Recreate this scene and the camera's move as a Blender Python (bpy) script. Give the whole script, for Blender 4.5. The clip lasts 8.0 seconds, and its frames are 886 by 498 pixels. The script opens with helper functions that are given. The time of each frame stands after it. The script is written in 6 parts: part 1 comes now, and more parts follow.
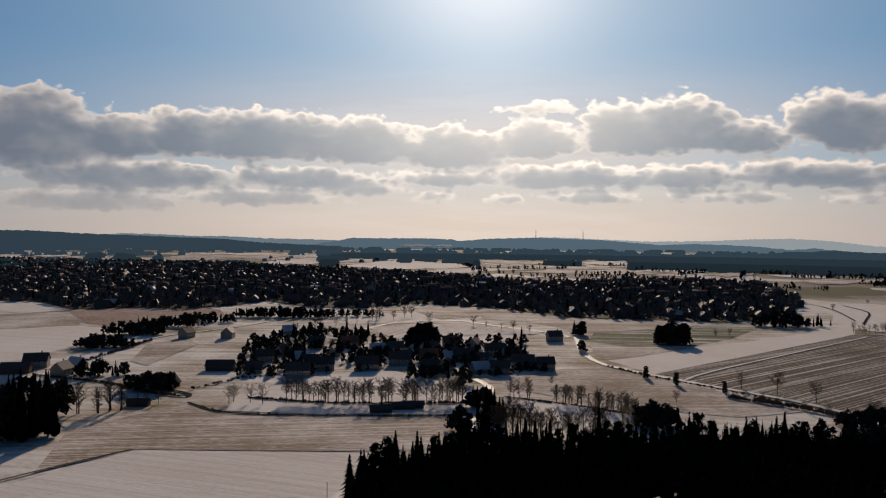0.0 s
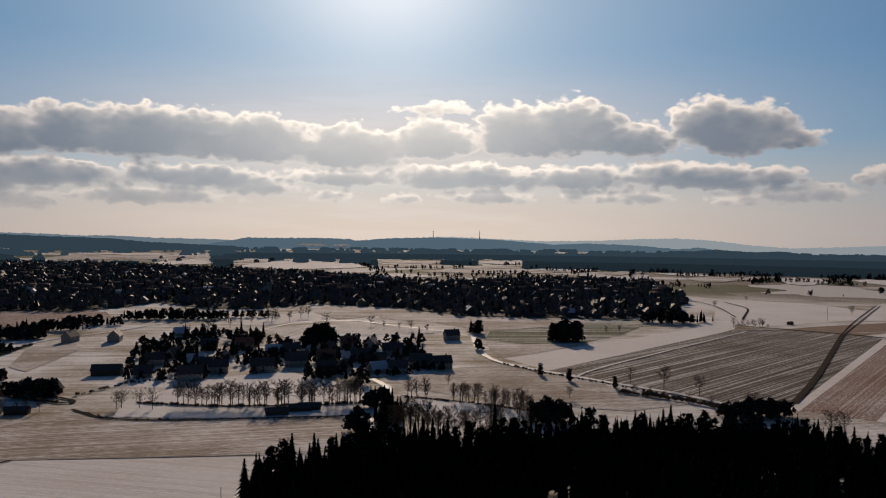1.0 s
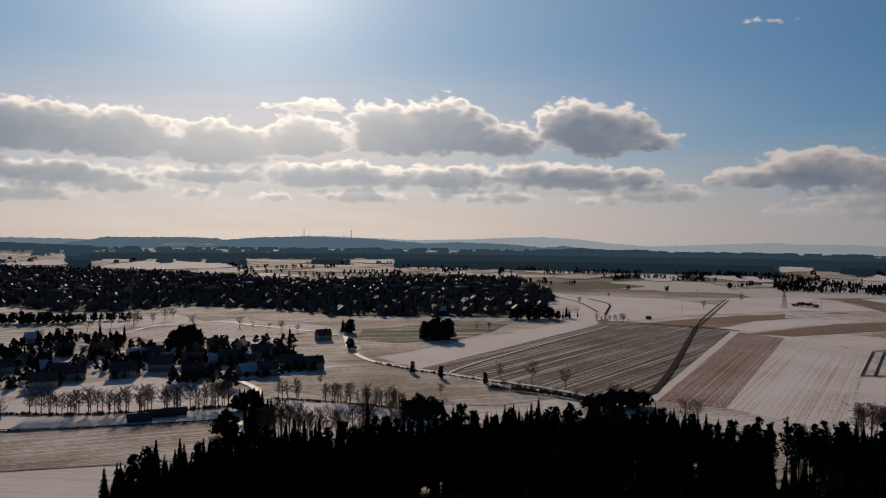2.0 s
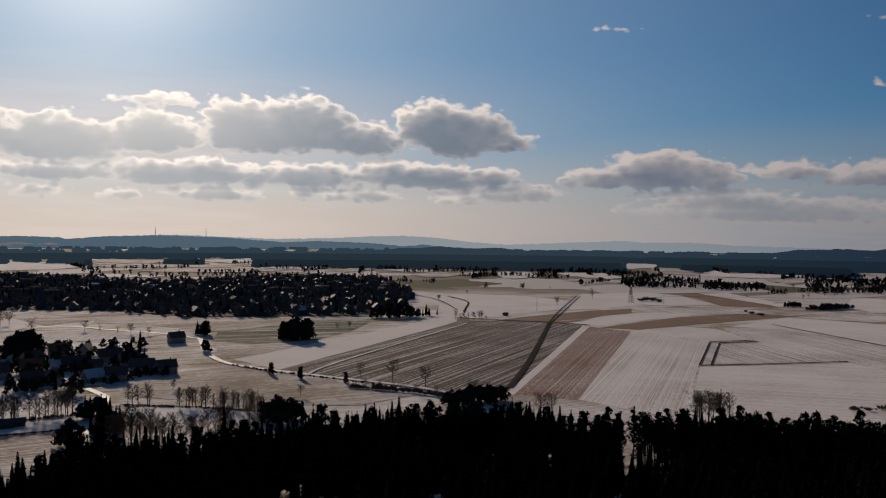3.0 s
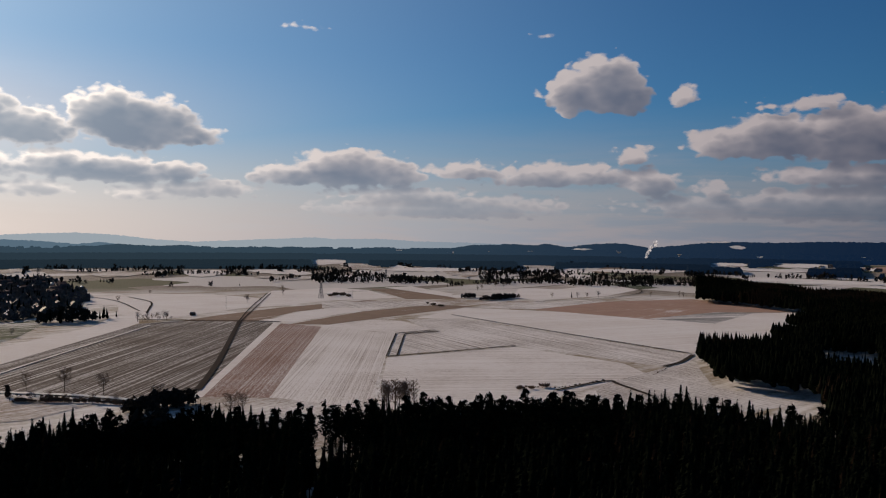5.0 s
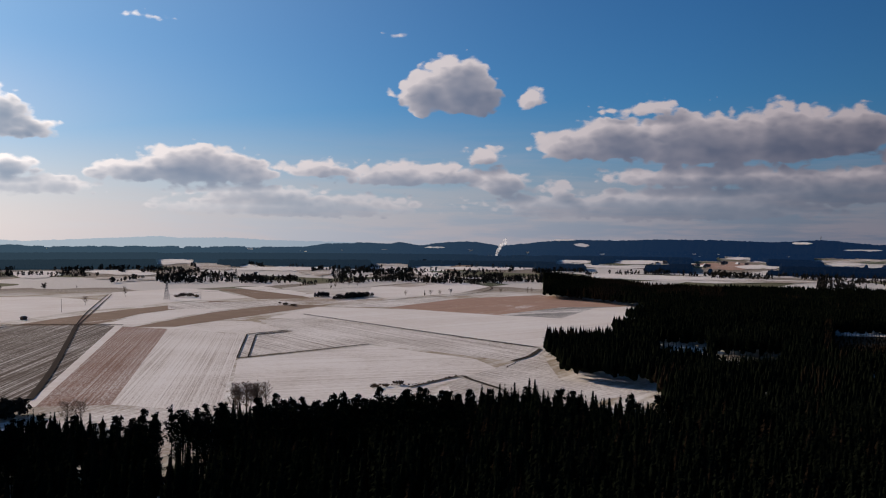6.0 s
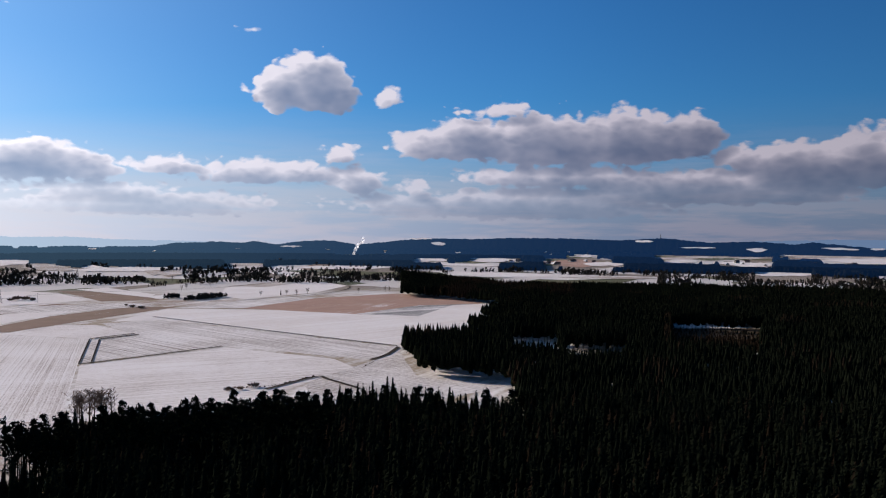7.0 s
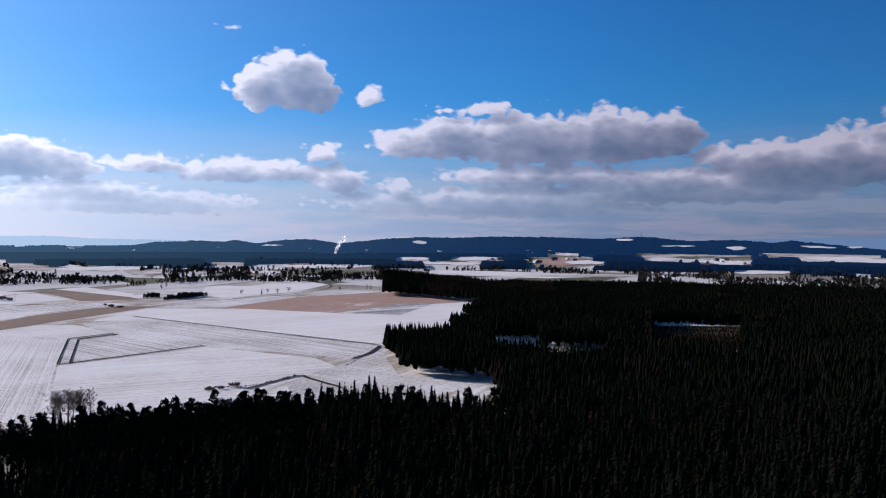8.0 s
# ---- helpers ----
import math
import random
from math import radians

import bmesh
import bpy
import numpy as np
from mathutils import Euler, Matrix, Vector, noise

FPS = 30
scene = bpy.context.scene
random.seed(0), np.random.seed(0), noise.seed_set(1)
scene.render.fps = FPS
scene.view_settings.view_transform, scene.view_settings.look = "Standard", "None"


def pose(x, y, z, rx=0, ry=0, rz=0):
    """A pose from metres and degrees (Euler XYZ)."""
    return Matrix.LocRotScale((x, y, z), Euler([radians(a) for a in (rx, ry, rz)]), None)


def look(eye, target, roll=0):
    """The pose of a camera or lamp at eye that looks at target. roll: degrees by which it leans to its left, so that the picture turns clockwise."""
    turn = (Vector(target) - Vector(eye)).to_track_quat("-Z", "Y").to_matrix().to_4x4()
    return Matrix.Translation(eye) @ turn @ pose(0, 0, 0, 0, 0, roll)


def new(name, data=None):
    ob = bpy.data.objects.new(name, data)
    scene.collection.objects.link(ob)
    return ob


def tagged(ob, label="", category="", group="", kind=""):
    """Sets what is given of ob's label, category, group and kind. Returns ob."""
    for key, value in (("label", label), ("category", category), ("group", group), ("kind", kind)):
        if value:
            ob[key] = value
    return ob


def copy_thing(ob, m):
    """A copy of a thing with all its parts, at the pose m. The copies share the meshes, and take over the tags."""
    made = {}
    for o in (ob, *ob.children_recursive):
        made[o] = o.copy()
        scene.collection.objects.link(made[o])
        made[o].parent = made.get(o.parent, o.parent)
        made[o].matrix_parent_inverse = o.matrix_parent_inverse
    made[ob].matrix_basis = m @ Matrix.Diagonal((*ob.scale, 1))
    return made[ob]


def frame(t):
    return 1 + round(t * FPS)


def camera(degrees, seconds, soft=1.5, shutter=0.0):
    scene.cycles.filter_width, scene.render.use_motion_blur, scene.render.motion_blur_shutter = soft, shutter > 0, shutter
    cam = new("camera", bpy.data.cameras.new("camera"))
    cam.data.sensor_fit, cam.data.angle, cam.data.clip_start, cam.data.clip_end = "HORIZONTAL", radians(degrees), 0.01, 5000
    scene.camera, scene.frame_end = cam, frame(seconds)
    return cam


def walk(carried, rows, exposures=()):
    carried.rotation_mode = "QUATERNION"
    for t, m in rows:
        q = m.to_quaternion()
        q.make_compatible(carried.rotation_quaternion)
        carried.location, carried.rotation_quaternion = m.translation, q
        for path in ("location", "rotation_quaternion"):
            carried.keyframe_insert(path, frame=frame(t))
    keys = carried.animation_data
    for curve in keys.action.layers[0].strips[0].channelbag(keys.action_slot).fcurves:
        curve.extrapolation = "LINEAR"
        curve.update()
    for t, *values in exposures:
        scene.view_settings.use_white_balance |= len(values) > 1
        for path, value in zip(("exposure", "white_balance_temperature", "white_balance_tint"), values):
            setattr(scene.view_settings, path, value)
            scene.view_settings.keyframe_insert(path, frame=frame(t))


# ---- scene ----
# ---- camera: a drone hovering 100 m up, panning to the right ----
EYE = (0.0, 0.0, 100.0)
TURNS = [  # seconds, heading to the right, pitch, lean to the left
    (0.0, 0.0, -1.30, 0.50), (0.5, 3.37, -1.29, 0.56), (1.0, 6.96, -1.26, 0.59), (1.5, 11.23, -1.25, 0.59),
    (3.0, 25.17, -1.24, 0.59), (3.5, 30.44, -1.24, 0.59), (4.0, 35.65, -1.24, 0.60), (4.5, 40.88, -1.25, 0.60),
    (6.0, 55.97, -1.27, 0.59), (6.5, 60.93, -1.26, 0.59), (6.8, 64.02, -1.26, 0.59), (6.9, 64.93, -1.26, 0.59),
    (7.0, 65.65, -1.26, 0.58), (7.1, 66.08, -1.27, 0.58), (7.2, 66.15, -1.28, 0.57), (7.5, 66.32, -1.31, 0.55), (8.0, 66.90, -1.34, 0.52)]
EXPOSURES = [(0.0, -0.12, 6650, 10), (1.5, -0.20, 6560, 10), (3.5, -0.26, 6440, 10), (4.5, -0.06, 6380, 10), (6.0, 0.45, 6180, 10), (6.5, 0.66, 5950, 10), (7.0, 0.84, 5680, 10), (8.0, 0.94, 5220, 11)]
cam = camera(55.52, 8.0, soft=1.1)
walk(cam, [(t, pose(*EYE, 90 + p, -r, -a)) for t, a, p, r in TURNS], EXPOSURES)


# ---- daylight: low winter sun ahead, cumulus banks ----
SUN_AZIMUTH, SUN_HEIGHT = 3.0, 19.0  # degrees: to the right of ahead, above the horizon


class Nodes:
    """Short calls for wiring one node tree."""

    def __init__(self, tree):
        self.tree, self.nodes, self.links = tree, tree.nodes, tree.links

    def put(self, socket, value):
        if isinstance(value, bpy.types.NodeSocket):
            self.links.new(value, socket)
        elif value is not None:
            socket.default_value = value

    def add(self, kind, *values, **settings):
        node = self.nodes.new(kind)
        if "operation" in settings:
            node.operation = settings["operation"]
        if "use_clamp" in settings:
            node.use_clamp = settings["use_clamp"]
        if "interpolation_type" in settings:
            node.interpolation_type = settings["interpolation_type"]
        if "data_type" in settings:
            node.data_type = settings["data_type"]
        if "blend_type" in settings:
            node.blend_type = settings["blend_type"]
        if "distance" in settings:
            node.distance = settings["distance"]
        if "feature" in settings:
            node.feature = settings["feature"]
        if "rotation_type" in settings:
            node.rotation_type = settings["rotation_type"]
        if "node_tree" in settings:
            node.node_tree = settings["node_tree"]
        if "sky_type" in settings:
            node.sky_type = settings["sky_type"]
        if "sun_disc" in settings:
            node.sun_disc = settings["sun_disc"]
        if "sun_elevation" in settings:
            node.sun_elevation = settings["sun_elevation"]
        if "sun_rotation" in settings:
            node.sun_rotation = settings["sun_rotation"]
        if "altitude" in settings:
            node.altitude = settings["altitude"]
        if "air_density" in settings:
            node.air_density = settings["air_density"]
        if "dust_density" in settings:
            node.dust_density = settings["dust_density"]
        if "ozone_density" in settings:
            node.ozone_density = settings["ozone_density"]
        for socket, value in zip(node.inputs, values):
            self.put(socket, value)
        return node

    def math(self, operation, a, b=None, c=None, clamp=False):
        return self.add("ShaderNodeMath", a, b, c, operation=operation, use_clamp=clamp).outputs[0]

    def vmath(self, operation, a, b=None):
        node = self.add("ShaderNodeVectorMath", a, b, operation=operation)
        return node.outputs["Value"] if operation in ("LENGTH", "DOT_PRODUCT") else node.outputs["Vector"]

    def ramp(self, value, low, high, out_low=0.0, out_high=1.0, smooth=True):
        node = self.add("ShaderNodeMapRange", value, low, high, out_low, out_high,
                        interpolation_type="SMOOTHSTEP" if smooth else "LINEAR")
        return node.outputs[0]

    def mix(self, factor, a, b, blend="MIX"):
        node = self.add("ShaderNodeMix", data_type="RGBA", blend_type=blend)
        for key, value in (("Factor_Float", factor), ("A_Color", a), ("B_Color", b)):
            self.put(next(s for s in node.inputs if s.identifier == key), value)
        return next(s for s in node.outputs if s.identifier == "Result_Color")

    def noise(self, vector, scale, detail=2.0, rough=0.5):
        node = self.add("ShaderNodeTexNoise")
        for key, value in (("Vector", vector), ("Scale", scale), ("Detail", detail), ("Roughness", rough)):
            self.put(node.inputs[key], value)
        return node.outputs["Fac"]


# cumulus: (azimuth, elevation, half width, half height) in degrees
CLOUDS_AHEAD = [
    (-26.5, 6.01, 7.0, 2.9), (-21.1, 5.78, 4.5, 1.7), (-17.0, 6.15, 4.0, 1.9), (-11.6, 6.16, 7.5, 2.2), (-5.6, 5.93, 5.2, 2.0),
    (6.5, 6.21, 3.3, 1.8), (3.6, 5.46, 2.0, .8), (12.2, 6.72, 4.0, 2.2), (15.5, 6.94, 5.2, 2.3), (19.7, 6.18, 4.0, 1.4),
    (26.3, 6.79, 4.0, 2.2), (24.5, 7.20, 3.2, 1.9), (29.0, 6.11, 2.8, 1.0), (0.6, 5.56, 4.8, 1.9), (6.3, 8.27, 3.2, .6)]
CLOUDS_LOW = [
    (-20.7, 3.49, 8.0, 1.1), (-10.1, 3.51, 6.5, .9), (0.6, 3.54, 6.0, .8), (8.2, 3.68, 8.0, 1.0), (15.5, 3.65, 6.0, .9),
    (23.4, 3.79, 6.5, 1.0), (28.4, 3.79, 2.2, .8), (-22.7, 1.83, 6.0, .9), (-12.3, 2.23, 7.0, .8), (-0.6, 2.31, 1.8, .6),
    (4.4, 2.23, 1.8, .6), (10.1, 2.44, 4.0, .7), (15.6, 2.55, 1.8, .6), (18.2, 2.39, 2.0, .6), (20.4, 2.52, 2.2, .7),
    (-5.2, 2.91, 4.0, .8), (26.6, 2.19, 3.0, .5)]
CLOUDS_RIGHT = [
    (36.0, 3.75, 4.0, 1.0), (39.4, 4.21, 4.8, 1.5), (42.3, 3.75, 3.4, .9), (47.4, 4.09, 2.8, .9),
    (52.8, 3.80, 4.5, 1.0), (55.7, 3.85, 2.8, 1.1), (29.9, 2.63, 4.4, .8), (44.2, 2.52, 5.5, .8),
    (36.6, 13.35, 1.8, .4), (52.9, 13.01, 1.1, .4), (56.8, 10.14, 3.0, 2.0), (54.8, 9.52, 2.2, 1.7), (58.2, 9.27, 1.8, 1.8),
    (54.2, 8.22, .9, .8), (56.5, 9.03, 2.4, 1.4), (52.3, 9.15, .6, .4), (61.8, 8.92, 1.2, .9), (58.7, 5.11, 1.7, .8), (59.8, 3.38, 2.4, 1.1),
    (63.7, 2.98, 1.6, .8)]
CLOUDS_FAR_RIGHT = [
    (64.7, 5.85, 3.2, 1.3), (67.3, 6.25, 3.8, 1.7), (72.7, 6.15, 6.0, 2.2), (78.3, 6.21, 5.6, 2.2), (81.9, 6.33, 2.4, 1.9),
    (70.0, 8.25, 2.2, .7), (66.9, 8.13, 1.5, .4), (84.3, 5.02, 2.0, .9), (88.7, 4.39, 5.0, 1.8), (92.5, 4.47, 5.5, 1.9),
    (73.8, 3.81, 9.0, 1.0), (83.3, 2.85, 3.4, 1.0), (88.1, 2.82, 5.0, 1.2), (70.1, 1.89, 14, 1.3), (46.0, 1.67, 10, 1.1), (82, 3.0, 9.0, 1.5), (100, 5.5, 9.0, 3.0), (115, 9, 8, 3)]


def cloud_depth():
    """A node group: how deep a direction (azimuth, elevation, in degrees) lies inside a cloud; below 0 outside."""
    group = bpy.data.node_groups.new("cloud_depth", "ShaderNodeTree")
    group.interface.new_socket("direction", in_out="INPUT", socket_type="NodeSocketVector")
    group.interface.new_socket("depth", in_out="OUTPUT", socket_type="NodeSocketFloat")
    n = Nodes(group)
    where = n.add("NodeGroupInput").outputs[0]
    result = None
    for az, el, wide, high in CLOUDS_AHEAD + [(a, e, w * 1.1, h * 1.18) for a, e, w, h in CLOUDS_LOW] + CLOUDS_RIGHT + CLOUDS_FAR_RIGHT:
        away = n.vmath("SUBTRACT", where, (az, el - 0.25 * high, 0))
        over = n.vmath("MULTIPLY", away, (1 / wide, 0.8 / high, 0))
        under = n.vmath("MULTIPLY", away, (-1 / wide, -1.5 / high, 0))  # flat bases
        off = n.vmath("MAXIMUM", over, under)
        inside = n.math("MULTIPLY_ADD", n.vmath("LENGTH", off), -min(high, 1.6), min(high, 1.6))
        result = inside if result is None else n.math("SMOOTH_MAX", result, inside, 0.25)
    n.links.new(result, n.add("NodeGroupOutput").inputs[0])
    return group


def build_world():
    world = bpy.data.worlds.new("sky")
    scene.world = world
    world.use_nodes = True
    world.node_tree.nodes.clear()
    n = Nodes(world.node_tree)
    way = n.add("ShaderNodeTexCoord").outputs["Generated"]
    split = n.add("ShaderNodeSeparateXYZ", way)
    az = n.math("MULTIPLY", n.math("ARCTAN2", split.outputs[0], split.outputs[1]), 57.2958)
    el = n.math("MULTIPLY", n.math("ARCSINE", split.outputs[2]), 57.2958)
    flat = n.add("ShaderNodeCombineXYZ", az, el, 0.0).outputs[0]
    sky = n.add("ShaderNodeTexSky", sky_type="NISHITA", sun_disc=False, sun_elevation=radians(SUN_HEIGHT),
                sun_rotation=radians(SUN_AZIMUTH), altitude=600, air_density=1.0, dust_density=0.3, ozone_density=2.0).outputs[0]
    sky = n.vmath("MULTIPLY", sky, (SKY * 0.36, SKY * 0.82, SKY * 1.25))
    a, e = radians(SUN_AZIMUTH), radians(SUN_HEIGHT)
    to_sun = (math.sin(a) * math.cos(e), math.cos(a) * math.cos(e), math.sin(e))
    sunward = n.math("MAXIMUM", n.vmath("DOT_PRODUCT", way, to_sun), 0.0)
    near_sun = n.math("POWER", sunward, 9.0)
    side_on = n.ramp(sunward, 0.15, 0.80)
    glare = n.math("POWER", sunward, 160.0)
    # ragged edges: the direction is pushed about by noise at three sizes, finer sideways than the cloud is long
    grain = n.vmath("MULTIPLY", flat, (0.6, 1.0, 0.0))
    rough = n.math("SUBTRACT", n.noise(grain, 0.55, 7.0, 0.6), 0.5)
    puffs = n.add("ShaderNodeTexVoronoi", feature="SMOOTH_F1")
    warped = n.vmath("ADD", grain, n.vmath("MULTIPLY", n.add("ShaderNodeTexNoise", grain, None, 1.2, 3.0).outputs["Color"], (.8, .8, 0)))
    n.put(puffs.inputs["Vector"], warped)
    n.put(puffs.inputs["Scale"], 2.1)
    n.put(puffs.inputs["Smoothness"], 0.6)
    edge = n.math("MULTIPLY_ADD", rough, 1.25, n.math("MULTIPLY_ADD", puffs.outputs["Distance"], -0.6, 0.20))
    soft = n.math("MULTIPLY_ADD", n.math("SUBTRACT", n.noise(grain, 0.55, 3.0, 0.5), 0.5), 1.0, n.math("MULTIPLY_ADD", puffs.outputs["Distance"], -0.35, 0.10))
    group = cloud_depth()

    def depth(shift):
        node = n.add("ShaderNodeGroup", node_tree=group)
        n.put(node.inputs[0], n.vmath("ADD", flat, shift) if shift else flat)
        return n.math("ADD", node.outputs[0], soft if shift else edge)

    here = depth(None)
    # the same a little towards the sun: up, and to the left for the clouds on the right
    lean = n.ramp(az, 5.0, 70.0, 0.0, -0.8, smooth=False)
    toward = depth(n.add("ShaderNodeCombineXYZ", lean, n.ramp(az, 5.0, 60.0, 0.30, 0.75, smooth=False), 0.0).outputs[0])
    cover = n.ramp(here, 0.0, 0.28)
    lit = n.math("EXPONENT", n.math("MULTIPLY", n.math("MAXIMUM", toward, 0.0), n.ramp(near_sun, 0.0, 0.8, -2.4, -5.4, smooth=False)))
    lit = n.math("ADD", lit, n.math("MULTIPLY", n.math("MULTIPLY", near_sun, 0.55), n.ramp(here, 0.55, 0.0)), clamp=True)
    billow = n.math("MULTIPLY", n.math("SUBTRACT", n.noise(grain, 0.7, 2.0, 0.5), 0.5), 0.5)
    lit = n.math("ADD", lit, n.math("MULTIPLY", billow, n.math("SUBTRACT", 1.0, n.math("MULTIPLY", near_sun, 0.75))), clamp=True)
    bright = n.mix(near_sun, n.mix(side_on, (0.34, 0.29, 0.30, 1), (0.52, 0.46, 0.45, 1)), (1.60, 1.42, 1.24, 1))
    shade = n.mix(near_sun, n.mix(side_on, (0.075, 0.083, 0.12, 1), (0.14, 0.16, 0.215, 1)), (0.29, 0.36, 0.43, 1))
    thin = n.math("MULTIPLY", n.math("POWER", sunward, 45.0), 1.45, clamp=True)
    cloud = n.mix(lit, n.mix(thin, shade, (1.15, 1.05, 0.95, 1)), bright)
    # milky air low down, warm under the sun
    hazy = n.math("MAXIMUM", n.ramp(el, 9.0, -0.6), n.math("MULTIPLY", near_sun, n.ramp(el, 12.5, 5.0)))
    streak = n.noise(n.vmath("MULTIPLY", flat, (0.10, 0.9, 0.0)), 1.0, 5.0, 0.6)
    haze = n.mix(n.math("POWER", sunward, 6.0), n.mix(side_on, (0.12, 0.13, 0.18, 1), (0.30, 0.31, 0.36, 1)), (1.05, 0.80, 0.64, 1))
    haze = n.mix(n.ramp(streak, 0.42, 0.60, 0.0, 0.8), haze, n.mix(near_sun, n.mix(side_on, (0.20, 0.17, 0.20, 1), (0.40, 0.35, 0.36, 1)), (1.20, 0.95, 0.78, 1)))
    sky = n.mix(n.math("MULTIPLY", n.math("POWER", sunward, 5.0), 0.45), sky, (0.50, 0.66, 0.78, 1))
    clear = n.mix(n.math("MULTIPLY", hazy, 0.9), sky, haze)
    clear = n.mix(n.math("MULTIPLY", glare, 0.75), clear, (1.4, 1.4, 1.42, 1))
    clear = n.mix(n.math("MULTIPLY", n.math("POWER", sunward, 30.0), 0.35), clear, (0.95, 0.98, 1.05, 1))
    # clouds low over the horizon sink into the haze
    seen = n.mix(n.math("MULTIPLY", cover, n.ramp(el, -0.5, 5.0, 0.25, 1.0)), clear, cloud)
    # the air darkens away from the sun
    facing = n.vmath("DOT_PRODUCT", way, to_sun)
    fall = n.math("MULTIPLY", n.ramp(facing, 0.55, 0.95, 0.95, 1.0, smooth=False), n.ramp(facing, -0.05, 0.4, 0.76, 1.0, smooth=False))
    out = n.add("ShaderNodeBackground", seen, fall)
    n.links.new(out.outputs[0], n.add("ShaderNodeOutputWorld").inputs[0])
    sun = bpy.data.lights.new("sun", "SUN")
    sun.energy, sun.angle, sun.color = SUN_STRENGTH, radians(0.6), (1.0, 0.80, 0.62)
    new("sun", sun).matrix_world = look((0, 0, 300), Vector((0, 0, 300)) - Vector(to_sun))


SKY, SUN_STRENGTH = 0.042, 3.8
build_world()


# ---- materials ----
def material(name, build, rough=0.9):
    mat = bpy.data.materials.new(name)
    mat.use_nodes = True
    mat.node_tree.nodes.clear()
    n = Nodes(mat.node_tree)
    shader = n.add("ShaderNodeBsdfPrincipled")
    shader.inputs["Roughness"].default_value = rough
    shader.inputs["Specular IOR Level"].default_value = 0.2 if rough < 0.85 else 0.03 if rough < 0.95 else 0.0
    n.place = n.add("ShaderNodeNewGeometry").outputs["Position"]
    n.shader = shader
    colour = build(n)
    n.put(shader.inputs["Base Color"], colour)
    n.links.new(shader.outputs[0], n.add("ShaderNodeOutputMaterial").inputs[0])
    return mat


def bump(n, height, metres, strength=1.0):
    node = n.add("ShaderNodeBump")
    for key, value in (("Height", height), ("Distance", metres), ("Strength", strength)):
        n.put(node.inputs[key], value)
    n.links.new(node.outputs[0], n.shader.inputs["Normal"])


THIN_SNOW = (0.62, 0.55, 0.50, 1)
SNOW, STUBBLE, SOIL, GRASS = (0.76, 0.72, 0.69, 1), (0.30, 0.22, 0.14, 1), (0.17, 0.10, 0.065, 1), (0.10, 0.11, 0.045, 1)


def field(name, ground, snow, angle=0.0, furrow=0.0, spacing=4.0, blotch=0.6, fine_grain=0.75, soft=0.10):
    """Farmland: bare ground seen through thin snow; snow is the share covered, furrow how far plough lines break it up."""
    def build(n):
        turn = n.add("ShaderNodeVectorRotate", n.place, rotation_type="Z_AXIS")
        n.put(turn.inputs["Angle"], radians(angle))
        lines = n.noise(n.vmath("MULTIPLY", turn.outputs[0], (0.0025, 1.0 / spacing, 0.0)), 1.0, 2.0, 0.6)
        broad = n.noise(n.place, 0.012, 4.0, 0.6)
        fine = n.noise(n.vmath("MULTIPLY", turn.outputs[0], (0.22, 0.9, 0.0)), 1.0, 6.0, 0.68)
        cover = n.math("ADD", n.math("MULTIPLY_ADD", broad, blotch, 0.45 - 0.5 * blotch), n.math("MULTIPLY_ADD", fine, fine_grain, 0.175 - 0.5 * fine_grain))
        cover = n.math("ADD", cover, n.math("MULTIPLY", n.math("SUBTRACT", lines, 0.5), 3.0 * furrow))
        cover = n.ramp(cover, 1.26 - soft - snow, 1.26 + soft - snow)
        earth = n.mix(n.noise(n.place, 0.05, 4.0, 0.6), tuple(c * 0.75 for c in ground[:3]) + (1,), tuple(c * 1.25 for c in ground[:3]) + (1,))
        bump(n, n.math("ADD", lines, fine), 0.25, 0.6)
        white = n.mix(n.ramp(n.math("ADD", n.math("MULTIPLY", lines, 0.35), n.math("MULTIPLY_ADD", fine, 0.4, n.math("MULTIPLY", broad, 0.25))), 0.38, 0.62), THIN_SNOW, SNOW)
        return n.mix(cover, earth, white)
    return material(name, build)


def plain(name, colour, rough=0.8, vary=0.25, scale=0.6):
    def build(n):
        f = n.noise(n.place, scale, 4.0, 0.6)
        own = n.add("ShaderNodeObjectInfo").outputs["Random"]
        f = n.math("ADD", n.math("MULTIPLY", f, 0.7), n.math("MULTIPLY", own, 0.3))
        lo, hi = (tuple(max(c * k, 0) for c in colour) + (1,) for k in (1 - vary, 1 + vary))
        return n.mix(f, lo, hi)
    return material(name, build, rough)


